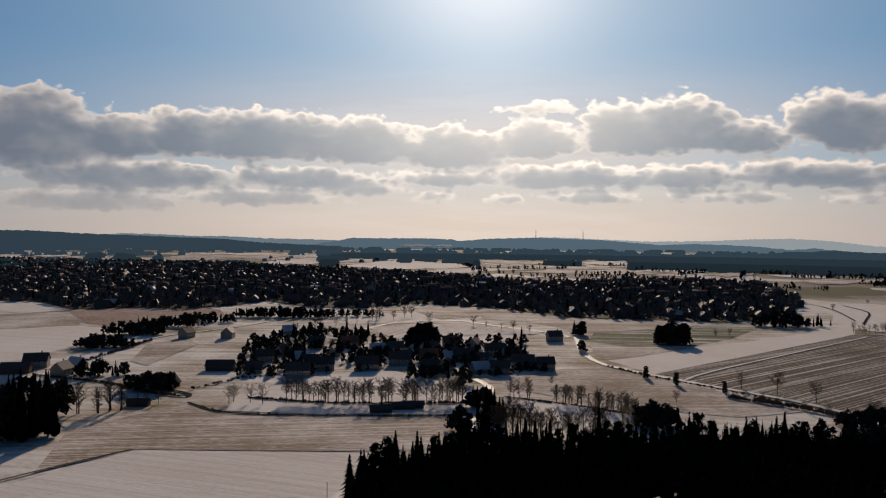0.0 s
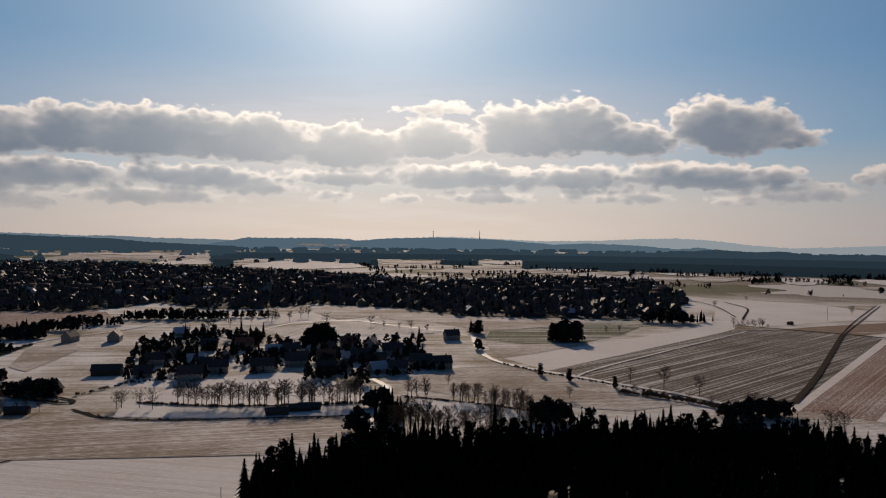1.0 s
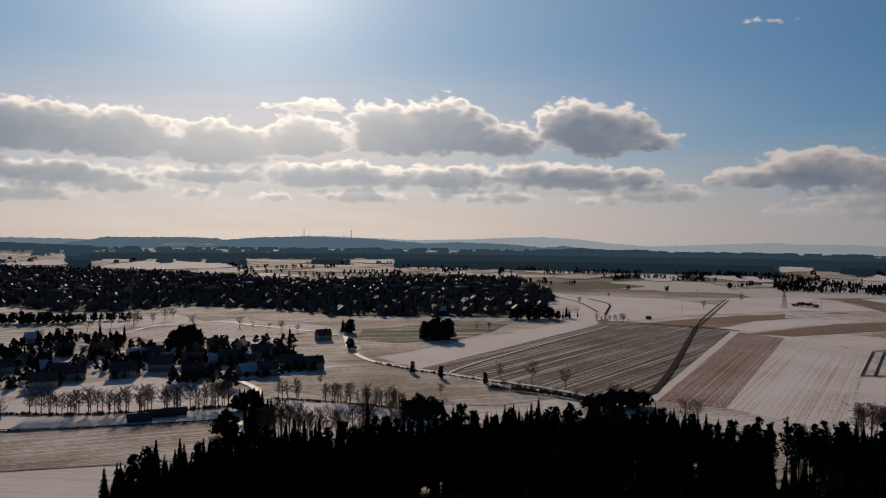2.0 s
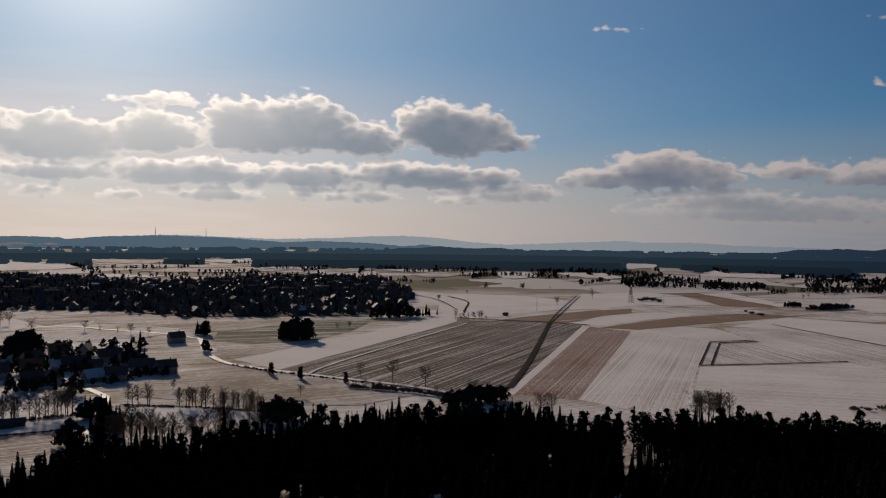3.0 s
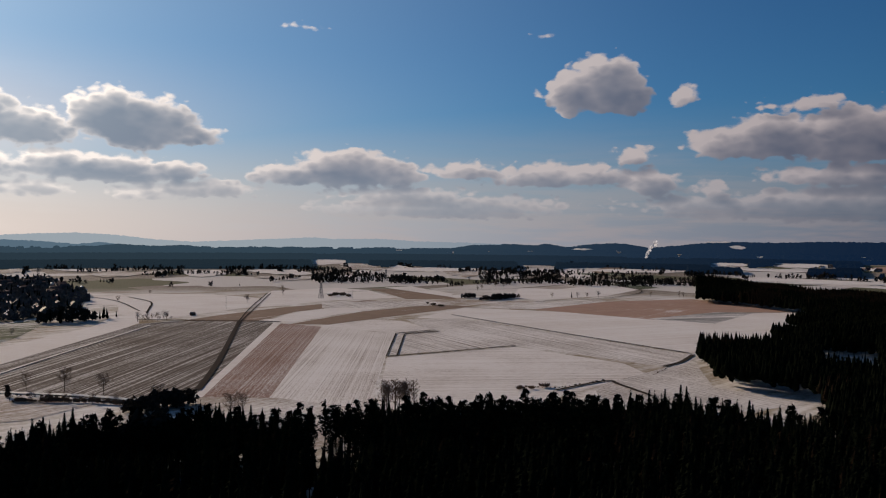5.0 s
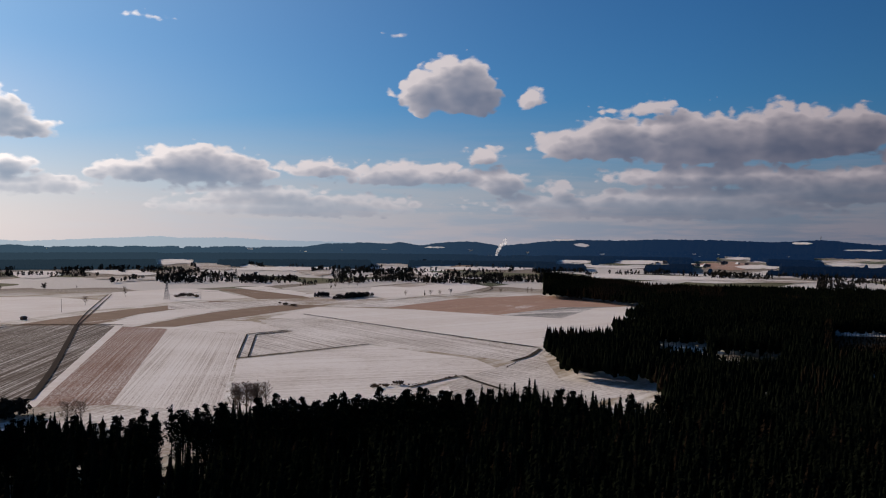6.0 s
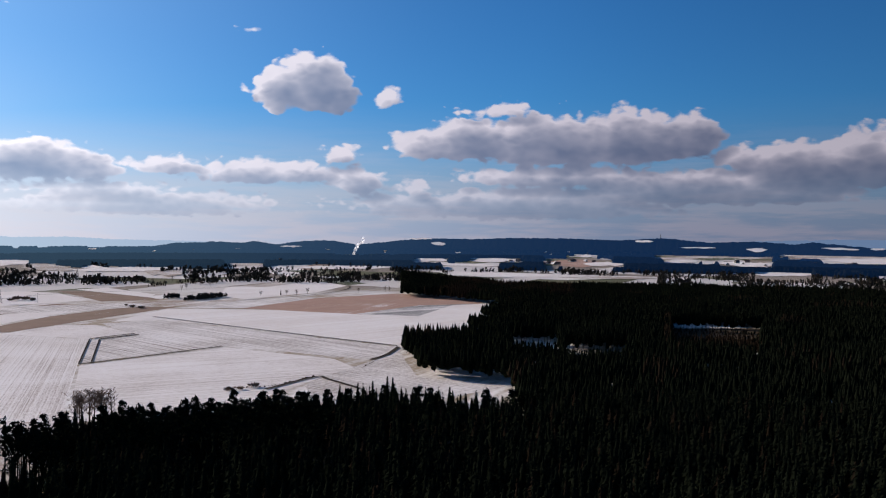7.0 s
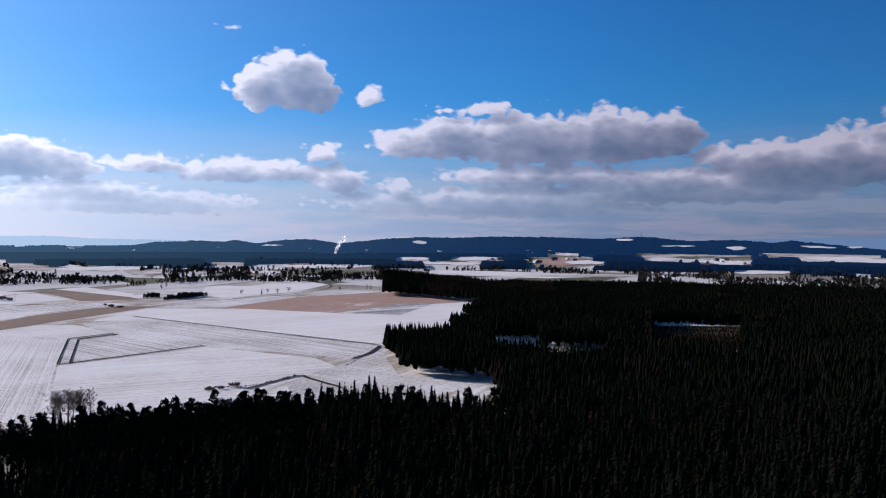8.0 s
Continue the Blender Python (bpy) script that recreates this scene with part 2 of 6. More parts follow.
def country(n):
    """Meadow with thin snow near by; a patchwork of fields far off."""
    broad = n.noise(n.place, 0.010, 5.0, 0.62)
    rows = n.noise(n.vmath("MULTIPLY", n.place, (0.006, 0.11, 0.0)), 1.0, 4.0, 0.6)
    fine = n.noise(n.place, 0.30, 3.0, 0.6)
    cover = n.math("ADD", n.math("MULTIPLY", broad, 0.8), n.math("ADD", n.math("MULTIPLY", rows, 0.5), n.math("MULTIPLY", fine, 0.25)))
    near = n.mix(n.ramp(cover, 0.58, 0.94), n.mix(broad, (0.20, 0.15, 0.085, 1), (0.34, 0.26, 0.16, 1)), SNOW)
    cells = n.add("ShaderNodeTexVoronoi", distance="CHEBYCHEV")
    n.put(cells.inputs["Vector"], n.vmath("ADD", n.place, n.vmath("MULTIPLY", n.add("ShaderNodeTexNoise", n.place, None, 0.004, 2.0).outputs["Color"], (160, 160, 0))))
    n.put(cells.inputs["Scale"], 0.0052)
    pick = n.add("ShaderNodeSeparateColor", cells.outputs["Color"]).outputs[0]
    far = n.mix(n.ramp(pick, 0.52, 0.56), n.mix(n.ramp(fine, 0.4, 0.65), (0.16, 0.13, 0.10, 1), (0.36, 0.31, 0.27, 1)), (0.60, 0.56, 0.53, 1))
    far = n.mix(n.ramp(pick, 0.16, 0.18), (0.10, 0.10, 0.055, 1), far)
    far = n.mix(n.ramp(fine, 0.35, 0.75, 0.0, 0.35), far, (0.25, 0.21, 0.15, 1))
    bump(n, n.math("ADD", rows, fine), 0.3, 0.5)
    distance = n.vmath("LENGTH", n.vmath("MULTIPLY", n.place, (1, 1, 0)))
    return n.mix(n.ramp(distance, 1250.0, 1500.0), near, far)


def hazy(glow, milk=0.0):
    """Woods at the limit of sight: their own dark green, with haze put in as emission."""
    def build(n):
        a = radians(SUN_AZIMUTH)  # painted haze, stronger towards the sun
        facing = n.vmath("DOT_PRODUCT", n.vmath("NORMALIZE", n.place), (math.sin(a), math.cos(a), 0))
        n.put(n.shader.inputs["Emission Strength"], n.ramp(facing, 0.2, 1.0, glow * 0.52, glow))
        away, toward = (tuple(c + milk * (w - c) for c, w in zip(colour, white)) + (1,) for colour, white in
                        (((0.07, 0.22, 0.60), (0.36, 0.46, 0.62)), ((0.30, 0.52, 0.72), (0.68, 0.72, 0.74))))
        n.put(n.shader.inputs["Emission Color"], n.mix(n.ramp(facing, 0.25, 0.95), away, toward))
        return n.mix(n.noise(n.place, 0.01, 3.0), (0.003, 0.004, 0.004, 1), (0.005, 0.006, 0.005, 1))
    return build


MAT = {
    # distance haze as emission, more of it for each farther band
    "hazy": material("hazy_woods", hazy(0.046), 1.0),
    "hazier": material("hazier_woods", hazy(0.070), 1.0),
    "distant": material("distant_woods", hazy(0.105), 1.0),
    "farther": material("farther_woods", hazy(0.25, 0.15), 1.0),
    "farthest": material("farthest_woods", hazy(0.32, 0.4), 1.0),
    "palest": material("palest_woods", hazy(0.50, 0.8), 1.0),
    "dense": plain("dark_thicket", (0.035, 0.030, 0.024), 1.0, 0.4, 0.3),
    "garden": plain("garden_twigs", (0.13, 0.12, 0.11), 1.0),
    "country": material("snowy_country", country),
    "snow": field("snow_field", STUBBLE, 0.94, 20, 0.12, 2.5, 0.5),
    "snow_rows": field("snowed_stubble", STUBBLE, 0.72, -62, 0.28, 3.5),
    "snow_rows_b": field("snowed_furrows", STUBBLE, 0.72, -8, 0.25, 5.0),
    "plough": field("ploughed_field", SOIL, 0.36, -48, 0.30, 5.0),
    "red_soil": field("bare_soil", (0.25, 0.13, 0.085, 1), 0.30, -56, 0.22, 4.0),
    "soil": field("dark_soil", (0.24, 0.17, 0.125, 1), 0.40, -10, 0.25, 4.0),
    "pink_soil": field("light_soil", (0.36, 0.235, 0.18, 1), 0.46, -10, 0.12, 5.0),
    "meadow": field("winter_meadow", GRASS, 0.42, 5, 0.20, 6.0),
    "green": field("green_crop", (0.055, 0.066, 0.025, 1), 0.48, 5, 0.4, 5.0, 0.6, 0.75, 0.25),
    "road": plain("frosted_asphalt", (0.52, 0.50, 0.48), 0.7),
    "track": plain("muddy_track", (0.06, 0.05, 0.042), 0.95),
    "bark": plain("bark", (0.060, 0.048, 0.038), 0.95),
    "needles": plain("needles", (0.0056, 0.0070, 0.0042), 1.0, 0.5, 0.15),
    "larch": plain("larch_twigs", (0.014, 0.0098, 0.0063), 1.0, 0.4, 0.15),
    "twigs": plain("twigs", (0.13, 0.092, 0.065), 1.0),
    "floor_litter": field("forest_floor", (0.06, 0.045, 0.03, 1), 0.25, 0, 0.0),
}


# ---- the land ----
def smooth(a, b, x):
    k = min(max((x - a) / (b - a), 0.0), 1.0)
    return k * k * (3 - 2 * k)


def height(x, y):
    """The plain is level; behind its woods it falls away to the valleys before the far ridges."""
    return -0.02 * max(math.hypot(x, y) - 4250.0, 0.0)


def mesh_object(name, vertices, faces, mat, parent=None, label=""):
    mesh = bpy.data.meshes.new(name)
    mesh.from_pydata(vertices, [], faces)
    mesh.materials.append(mat)
    ob = new(name, mesh)
    ob.parent = parent
    return tagged(ob, label)


def build_ground():
    turns = [-180 + 4 * i for i in range(36)] + [-36 + 2 * i for i in range(70)] + [104 + 4 * i for i in range(19)]
    rings = [0.0, 100, 250, 500, 900, 1300, 1700, 2100, 2600, 3200, 3800, 4250, 4600, 4995]
    vertices, faces, n = [], [], len(turns)
    for r in rings:
        for a in turns:
            x, y = r * math.sin(radians(a)), r * math.cos(radians(a))
            vertices.append((x, y, height(x, y)))
    for i in range(len(rings) - 1):
        for j in range(n):
            k = (j + 1) % n
            faces.append((i * n + j, i * n + k, (i + 1) * n + k, (i + 1) * n + j))
    ob = mesh_object("ground", vertices, faces, MAT["country"])
    for poly in ob.data.polygons:
        poly.use_smooth = True
    tagged(ob, "rolling winter farmland under thin patchy snow", "ground", kind="structure")


build_ground()
LAYER = [0.05]


def sheet(name, mat, corners, label, lift=None):
    """A field: a flat sheet laid on the ground, each a little above the one before."""
    LAYER[0] += 0.006
    z = lift or LAYER[0]
    ob = mesh_object(name, [(x, y, z) for x, y in corners], [tuple(range(len(corners)))], MAT[mat])
    return tagged(ob, label, "field" if name == "field" else name, kind="structure")


def strip(name, mat, points, width, label, lift=0.01, sharp=False):
    """A road or track along points."""
    LAYER[0] += 0.005
    left, right = [], []
    pts = [Vector((*p, 0)) for p in points]
    fine = []
    for i in range(len(pts) - 1):
        a, b, c, d = pts[max(i - 1, 0)], pts[i], pts[i + 1], pts[min(i + 2, len(pts) - 1)]
        for k in range(2 if sharp else 6):
            u = k / 2 if sharp else k / 6
            if sharp:
                fine.append(b.lerp(c, 0.01 + u))
                continue
            fine.append(0.5 * ((2 * b) + (c - a) * u + (2 * a - 5 * b + 4 * c - d) * u * u + (3 * b - a - 3 * c + d) * u ** 3))
    fine.append(pts[-1])
    for i, p in enumerate(fine):
        way = (fine[min(i + 1, len(fine) - 1)] - fine[max(i - 1, 0)]).normalized()
        side = Vector((-way.y, way.x, 0)) * width / 2
        z = Vector((0, 0, lift + LAYER[0]))
        left.append(p + side + z)
        right.append(p - side + z)
    n = len(fine)
    faces = [(i, n + i, n + i + 1, i + 1) for i in range(n - 1)]
    ob = mesh_object(name, [tuple(v) for v in left + right], faces, MAT[mat])
    return tagged(ob, label, name, kind="structure")



def bearing(a, b):
    return -math.degrees(math.atan2(b[1] - a[1], b[0] - a[0]))


MAT["plough"] = field("ploughed_field", (0.085, 0.065, 0.052, 1), 0.44, bearing((187, 623), (410, 809)), 0.50, 1.7, 0.4, 0.9, 0.34)
MAT["red_soil"] = field("bare_soil", (0.21, 0.115, 0.085, 1), 0.50, bearing((283, 447), (527, 707)), 0.20, 1.3, 0.3, 1.1, 0.34)
MAT["snow_rows"] = field("snowed_stubble", (0.20, 0.16, 0.125, 1), 0.82, bearing((316, 409), (534, 626)), 0.24, 1.2, 0.4, 0.8, 0.26)
MAT["snow_rows_b"] = field("snowed_furrows", (0.22, 0.18, 0.14, 1), 0.84, bearing((439, 430), (539, 348)), 0.22, 1.6, 0.5, 0.8, 0.25)
MAT["snow_tracks"] = field("snowed_wheel_tracks", (0.20, 0.17, 0.14, 1), 0.74, bearing((691, 614), (592, 298)), 0.32, 1.6, 0.5, 0.9, 0.26)
MAT["grey_rows"] = field("grey_stubble", (0.18, 0.175, 0.17, 1), 0.60, bearing((878, 496), (1051, 411)), 0.5, 4.0, 0.5, 0.7, 0.2)
MAT["tan"] = field("dry_grass", (0.25, 0.185, 0.13, 1), 0.62, bearing((-175, 381), (-22, 402)), 0.32, 1.8, 0.9, 1.0, 0.26)
MAT["tan_snow"] = field("grass_in_thin_snow", (0.25, 0.195, 0.145, 1), 0.60, bearing((42, 527), (168, 532)), 0.18, 2.0, 0.9, 1.1, 0.28)
# fields on the slope beyond the wood
sheet("field", "snow", [(128, 650), (150, 590), (224, 654), (287, 713), (410, 834), (452, 920), (418, 913), (363, 837), (257, 750)], "smooth bright snow-covered field strip beside a road")
sheet("field", "plough", [(150, 590), (169, 561), (201, 500), (221, 458), (253, 448), (520, 752), (500, 780), (454, 827), (408, 829)], "dark ploughed field with snow in its furrows")
sheet("field", "plough", [(492, 777), (519, 746), (254, 447), (321, 556)], "striped field strip with snow between the rows")
sheet("field", "snow", [(520, 751), (522, 739), (259, 445), (253, 448)], "narrow snow-covered grass strip between fields")
sheet("field", "red_soil", [(520, 739), (534, 687), (277, 407), (258, 445)], "reddish brown ploughed field dusted with snow")
sheet("field", "snow_rows", [(535, 687), (550, 594), (447, 493), (348, 393), (302, 346), (248, 375), (274, 404)], "snow-covered field with fine drill rows")
sheet("field", "snow_rows_b", [(444, 488), (567, 459), (556, 343), (521, 299), (483, 307), (358, 295), (311, 350)], "wide snow-covered field with faint furrows")
sheet("field", "snow_tracks", [(543, 588), (598, 590), (647, 680), (703, 648), (639, 333), (565, 316), (573, 461), (575, 465), (454, 496)], "snow-dusted field with thin wheel tracks")
sheet("field", "snow_rows_b", [(539, 685), (615, 707), (634, 674), (606, 601), (553, 597)], "snow-dusted field corner with faint rows")
sheet("field", "snow", [(664, 684), (707, 652), (645, 336), (685, 334), (750, 329), (874, 315), (970, 380), (903, 479), (847, 646), (805, 737)], "long smooth snow-covered field")
sheet("field", "snow_tracks", [(453, 301), (483, 307), (558, 312), (637, 329), (578, 293), (513, 250), (514, 225), (512, 184), (394, 225), (401, 259)], "snowy meadow corner with tyre marks at the wood's edge")
sheet("field", "pink_soil", [(854, 664), (1035, 669), (1173, 612), (1159, 528), (1084, 424), (1035, 454), (922, 489), (863, 495)], "pale brown bare field with a dusting of snow")
sheet("field", "grey_rows", [(865, 504), (1004, 490), (1071, 428), (1038, 400), (919, 411), (878, 428)], "grey stubble field streaked with snow")
sheet("field", "snow", [(1027, 451), (1087, 419), (1071, 395), (977, 367), (883, 395), (878, 428)], "snow-covered field corner against the wood")
sheet("field", "soil", [(454, 827), (515, 854), (619, 886), (785, 904), (785, 874), (604, 829), (508, 770)], "narrow dark soil strip between snow fields")
sheet("field", "soil", [(522, 726), (672, 783), (805, 794), (830, 741), (685, 720), (551, 696)], "brown soil strip between snow fields")
sheet("field", "snow", [(513, 767), (610, 826), (783, 866), (797, 806), (670, 791), (523, 732)], "snow-covered strip between two soil strips")
sheet("field", "snow", [(459, 1086), (517, 1195), (606, 1196), (671, 1130), (688, 1029), (605, 918), (497, 877), (440, 853), (435, 936), (482, 1036)], "bright snow-covered field on a low rise")
sheet("field", "snow", [(690, 1028), (782, 1136), (904, 1128), (916, 1054), (843, 909), (747, 930), (608, 908)], "snow-covered field round a lattice pylon")
sheet("field", "soil", [(942, 1084), (960, 1036), (936, 901), (899, 834), (838, 880)], "bare brown field")
sheet("field", "snow", [(978, 1083), (1035, 1074), (968, 909), (921, 875)], "narrow snow-covered field")
sheet("field", "snow", [(988, 805), (1155, 929), (1367, 897), (1309, 775), (1128, 729), (965, 746)], "snow-covered field with a hedge")
sheet("field", "tan_snow", [(213, 457), (257, 446), (289, 413), (309, 346), (260, 290), (160, 343)], "snowy grass margin along the spruce wood")
sheet("field", "snow_tracks", [(810, 738), (917, 718), (1052, 680), (1002, 667), (856, 661)], "stubble strip streaked with snow")
sheet("field", "tan_snow", [(1167, 938), (1298, 938), (1388, 898), (1180, 865)], "pale field strip behind a hedge")
sheet("field", "tan", [(785, 874), (893, 817), (982, 723), (863, 734), (805, 794)], "dry grass strip between snow fields")
sheet("field", "snow_tracks", [(713, 917), (781, 879), (842, 825), (832, 777), (722, 803), (663, 852)], "stubble strip in thin snow between fields")
sheet("field", "green", [(1373, 888), (1445, 881), (1367, 773), (1293, 771)], "small green field")
sheet("field", "green", [(133, 763), (149, 825), (225, 867), (341, 934), (354, 914), (270, 787), (221, 736), (162, 733)], "green winter crop with scraps of snow")
sheet("field", "tan", [(49, 1054), (104, 1028), (175, 956), (242, 931), (345, 946), (219, 864), (146, 826), (92, 913), (44, 946)], "tan winter meadow below the town")
sheet("field", "tan_snow", [(132, 747), (160, 726), (219, 729), (162, 674), (128, 650), (124, 687)], "pale snowy meadow beside the road")
sheet("field", "tan_snow", [(38, 554), (78, 602), (121, 616), (148, 571), (183, 511), (203, 468), (162, 452), (105, 474), (42, 529)], "snowy grass slope beside the road")
sheet("field", "snow", [(45, 500), (102, 460), (99, 425), (77, 405), (49, 438)], "snow-covered meadow beside the wood")
sheet("field", "snow", [(-175, 308), (-138, 375), (-35, 373), (-22, 354), (-28, 299), (-50, 266), (-150, 264)], "smooth untouched snow-covered field beside a dirt track")
sheet("field", "tan", [(-173, 371), (-184, 413), (-144, 474), (-116, 450), (-67, 446), (3, 446), (0, 377), (-36, 376), (-139, 376), (-165, 339)], "dry grass meadow streaked with thin snow")
sheet("field", "snow", [(-122, 501), (-86, 571), (-37, 597), (21, 526), (12, 453), (-68, 452), (-118, 457)], "snow-covered meadow along a brook")
sheet("field", "snow", [(-443, 781), (-397, 840), (-367, 847), (-324, 826), (-306, 731), (-313, 626), (-330, 582)], "smooth snow-covered field above the village")
sheet("field", "tan_snow", [(-526, 928), (-440, 987), (-379, 883), (-369, 852), (-448, 790)], "pale snowy field with a farm track")
sheet("field", "snow", [(-581, 1024), (-633, 1117), (-518, 1111), (-450, 1000), (-482, 964)], "bright snowy field below the town")
sheet("field", "red_soil", [(-437, 981), (-407, 1056), (-273, 1031), (-245, 952), (-339, 849), (-369, 868)], "reddish brown bare field")
sheet("field", "tan_snow", [(-232, 625), (-252, 716), (-232, 763), (-209, 719), (-213, 605)], "snowy paddock between hedges")
sheet("field", "snow", [(-116, 944), (-30, 1024), (-15, 959), (-26, 900), (-97, 884)], "bright snow-covered field strip")
sheet("field", "tan", [(-45, 1052), (-2, 1111), (84, 1064), (79, 1006), (-2, 936)], "tan field below the town")
sheet("field", "snow_tracks", [(-76, 854), (-26, 894), (101, 843), (91, 810), (9, 792), (-43, 768)], "stubble field behind the village")
sheet("field", "snow", [(1878, 871), (1908, 690), (1910, 470), (1921, 294), (1689, 486), (1691, 743)], "bright snow-covered field behind the forest")

sheet("field", "floor_litter", [(894, 148), (944, 60), (757, 36), (709, 126)], "brown forest floor under young trees")


# fields of the plain behind the town: azimuth from, to, angle below the eye from, to
FIELDS_WEST = [('snow', -27.76, -26.54, -1.93, -1.73), ('snow', -25.92, -23.86, -1.88, -1.77), ('tan_snow', -18.34, -8.54, -2.13, -1.79), ('snow',
    -16.94, -10.78, -1.76, -1.64), ('snow', -11.89, -8.35, -2.47, -2.16), ('snow', -6.45, 1.99, -2.78, -2.28), ('tan', -7.03, -4.74, -2.3, -2.15),
    ('tan_snow', 2.56, 6.76, -2.29, -2.02), ('tan', 2.95, 12.38, -2.56, -2.36), ('snow', 9.4, 12.37, -2.24, -2.01), ('snow', 2.57, 6.77, -3.21,
    -2.98), ('tan_snow', 5.63, 15.64, -2.92, -2.66), ('snow', 13.3, 17.23, -2.72, -2.53), ('tan_snow', 17.24, 20.51, -2.85, -2.6), ('snow', 21.19,
    24.77, -2.81, -2.67), ('tan_snow', 23.17, 27.81, -3.11, -2.76)]
FIELDS_MIDDLE = [('snow', 28.78, 31.67, -3.13, -2.7), ('snow', 33.01, 37.22, -3.1, -2.76), ('tan_snow', 33.4, 37.22, -3.45, -3.18), ('snow', 37.21,
    39.47, -2.44, -2.06), ('tan_snow', 39.1, 40.97, -2.68, -2.3), ('snow', 42.45, 43.92, -2.62, -2.39), ('snow', 44.65, 46.44, -2.9, -2.64),
    ('tan_snow', 46.09, 48.56, -3.11, -2.67), ('snow', 53.94, 56.17, -2.91, -2.49), ('soil', 56.17, 58.25, -2.87, -2.39), ('tan_snow', 51.12, 53.61,
    -2.54, -2.32)]
FIELDS_RIGHT = [('tan_snow', 39.14, 41.92, -2.78, -2.43), ('snow', 41.92, 48.56, -2.79, -2.54), ('snow', 53.91, 56.12, -3.07, -2.62), ('green', 55.01,
    58.37, -2.89, -2.74), ('snow', 55.93, 62.16, -2.73, -2.47), ('snow', 63.69, 66.0, -2.17, -1.93), ('snow', 65.61, 69.46, -2.45, -2.22), ('snow',
    67.54, 70.99, -2.12, -1.86), ('snow', 66.0, 73.67, -3.12, -2.85), ('pink_soil', 72.52, 77.05, -2.32, -1.83), ('snow', 74.6, 76.11, -1.71, -1.55),
    ('snow', 75.18, 77.8, -2.3, -2.07), ('tan_snow', 73.68, 80.02, -3.16, -2.97), ('tan_snow', 79.82, 87.06, -1.69, -1.5)]
FIELDS_EAST = [('snow', 80.37, 82.53, -1.99, -1.8), ('green', 82.17, 85.69, -1.79, -1.64), ('snow', 83.95, 87.06, -2.12, -1.8), ('snow', 86.05, 89.41,
    -2.69, -2.43), ('tan_snow', 88.07, 94.44, -1.53, -1.25), ('snow', 90.05, 95.65, -1.81, -1.5), ('snow', 87.39, 90.69, -1.37, -1.15)]
FAR_FIELDS = FIELDS_WEST + FIELDS_MIDDLE + FIELDS_RIGHT + FIELDS_EAST


def patch(at, mat, a0, a1, e0, e1, label, n=9):
    """A field with bent edges; at(azimuth, angle) gives the point of the land seen there."""
    vertices, faces = [], []
    for i in range(n):
        v = i / (n - 1)
        for j in range(n):
            u = j / (n - 1)
            az = a0 + (a1 - a0) * (u + 0.10 * (v - 0.5) * math.sin(3 * a0)) + 0.05 * noise.noise((v * 2, a0, u))
            lens = (0.15 + 0.85 * math.sin(math.pi * min(max(u, 0.0), 1.0)) ** 0.6) * (1 + 0.9 * noise.noise((u * 4.5, a0 * 1.7, v * 2)))
            angle = (e0 + e1) / 2 + (e1 - e0) * ((v - 0.5) * lens + 0.20 * math.sin(2.4 * u + a0)) + 0.02 * noise.noise((u * 4, a0, e0))
            vertices.append(at(az, angle))
    for i in range(n - 1):
        for j in range(n - 1):
            faces.append((i * n + j, i * n + j + 1, (i + 1) * n + j + 1, (i + 1) * n + j))
    tagged(mesh_object("field", vertices, faces, MAT[mat]), label, "field", kind="structure")


def on_plain(az, angle):
    r = min(100 / math.tan(radians(max(-angle, 1.30))), 4240)
    LAYER[0] += 0.00005
    return (r * math.sin(radians(az)), r * math.cos(radians(az)), 0.8 + LAYER[0])


for mat, a0, a1, e0, e1 in FAR_FIELDS:
    patch(on_plain, mat, a0, a1, e0, e1, "distant snowy field between dark woods" if "snow" in mat else "distant bare field between dark woods")

# ridges on the horizon: azimuth and angle of the crest
RIDGE_WEST = [(-29.53, -0.17), (-27.75, -0.23), (-25.92, -0.25), (-24.34, -0.34), (-22.72, -0.43), (-20.73, -0.49), (-18.0, -0.59), (-14.45, -0.71),
    (-13.0, -0.89), (-10.04, -1.03), (-7.03, -1.16), (-4.75, -1.45)]
RIDGE_WEST_PALE = [(-23.05, -0.58), (-20.9, -0.39), (-19.38, -0.41), (-16.24, -0.54), (-14.45, -0.53), (-11.53, -0.66), (-8.55, -0.71), (-6.66,
    -0.78), (-3.99, -0.99)]
RIDGE_AHEAD = [(-9.3, -1.1), (-7.04, -0.78), (-6.09, -0.58), (-4.75, -0.61), (-1.69, -0.58), (0.62, -0.64), (1.08, -0.75), (2.93, -0.58), (6.36,
    -0.47), (10.5, -0.58), (12.72, -0.75), (14.54, -0.87), (16.68, -0.77), (20.14, -0.87), (22.48, -1.08), (23.78, -0.95), (25.69, -1.13), (27.78,
    -1.22)]
RIDGE_AHEAD_LOW = [(-15.17, -1.57), (-12.63, -1.34), (-8.54, -1.44), (-5.51, -1.3), (-3.22, -1.17), (-0.91, -1.54), (0.63, -1.33), (2.55, -1.16),
    (6.37, -1.24), (11.99, -1.36), (13.82, -1.14), (16.5, -0.92), (17.74, -1.05), (20.15, -1.27), (21.16, -1.39)]
RIDGE_FARTHEST = [(3.69, -0.77), (6.55, -0.43), (8.26, -0.45), (10.5, -0.54), (13.81, -0.66), (17.38, -0.58), (20.14, -0.43), (22.47, -0.37), (24.73,
    -0.48), (27.22, -0.77), (29.53, -0.9), (34.14, -0.7), (37.18, -0.55), (38.7, -0.65), (41.69, -0.61), (44.26, -0.76), (47.82, -0.82), (50.24,
    -0.89), (52.92, -0.99)]
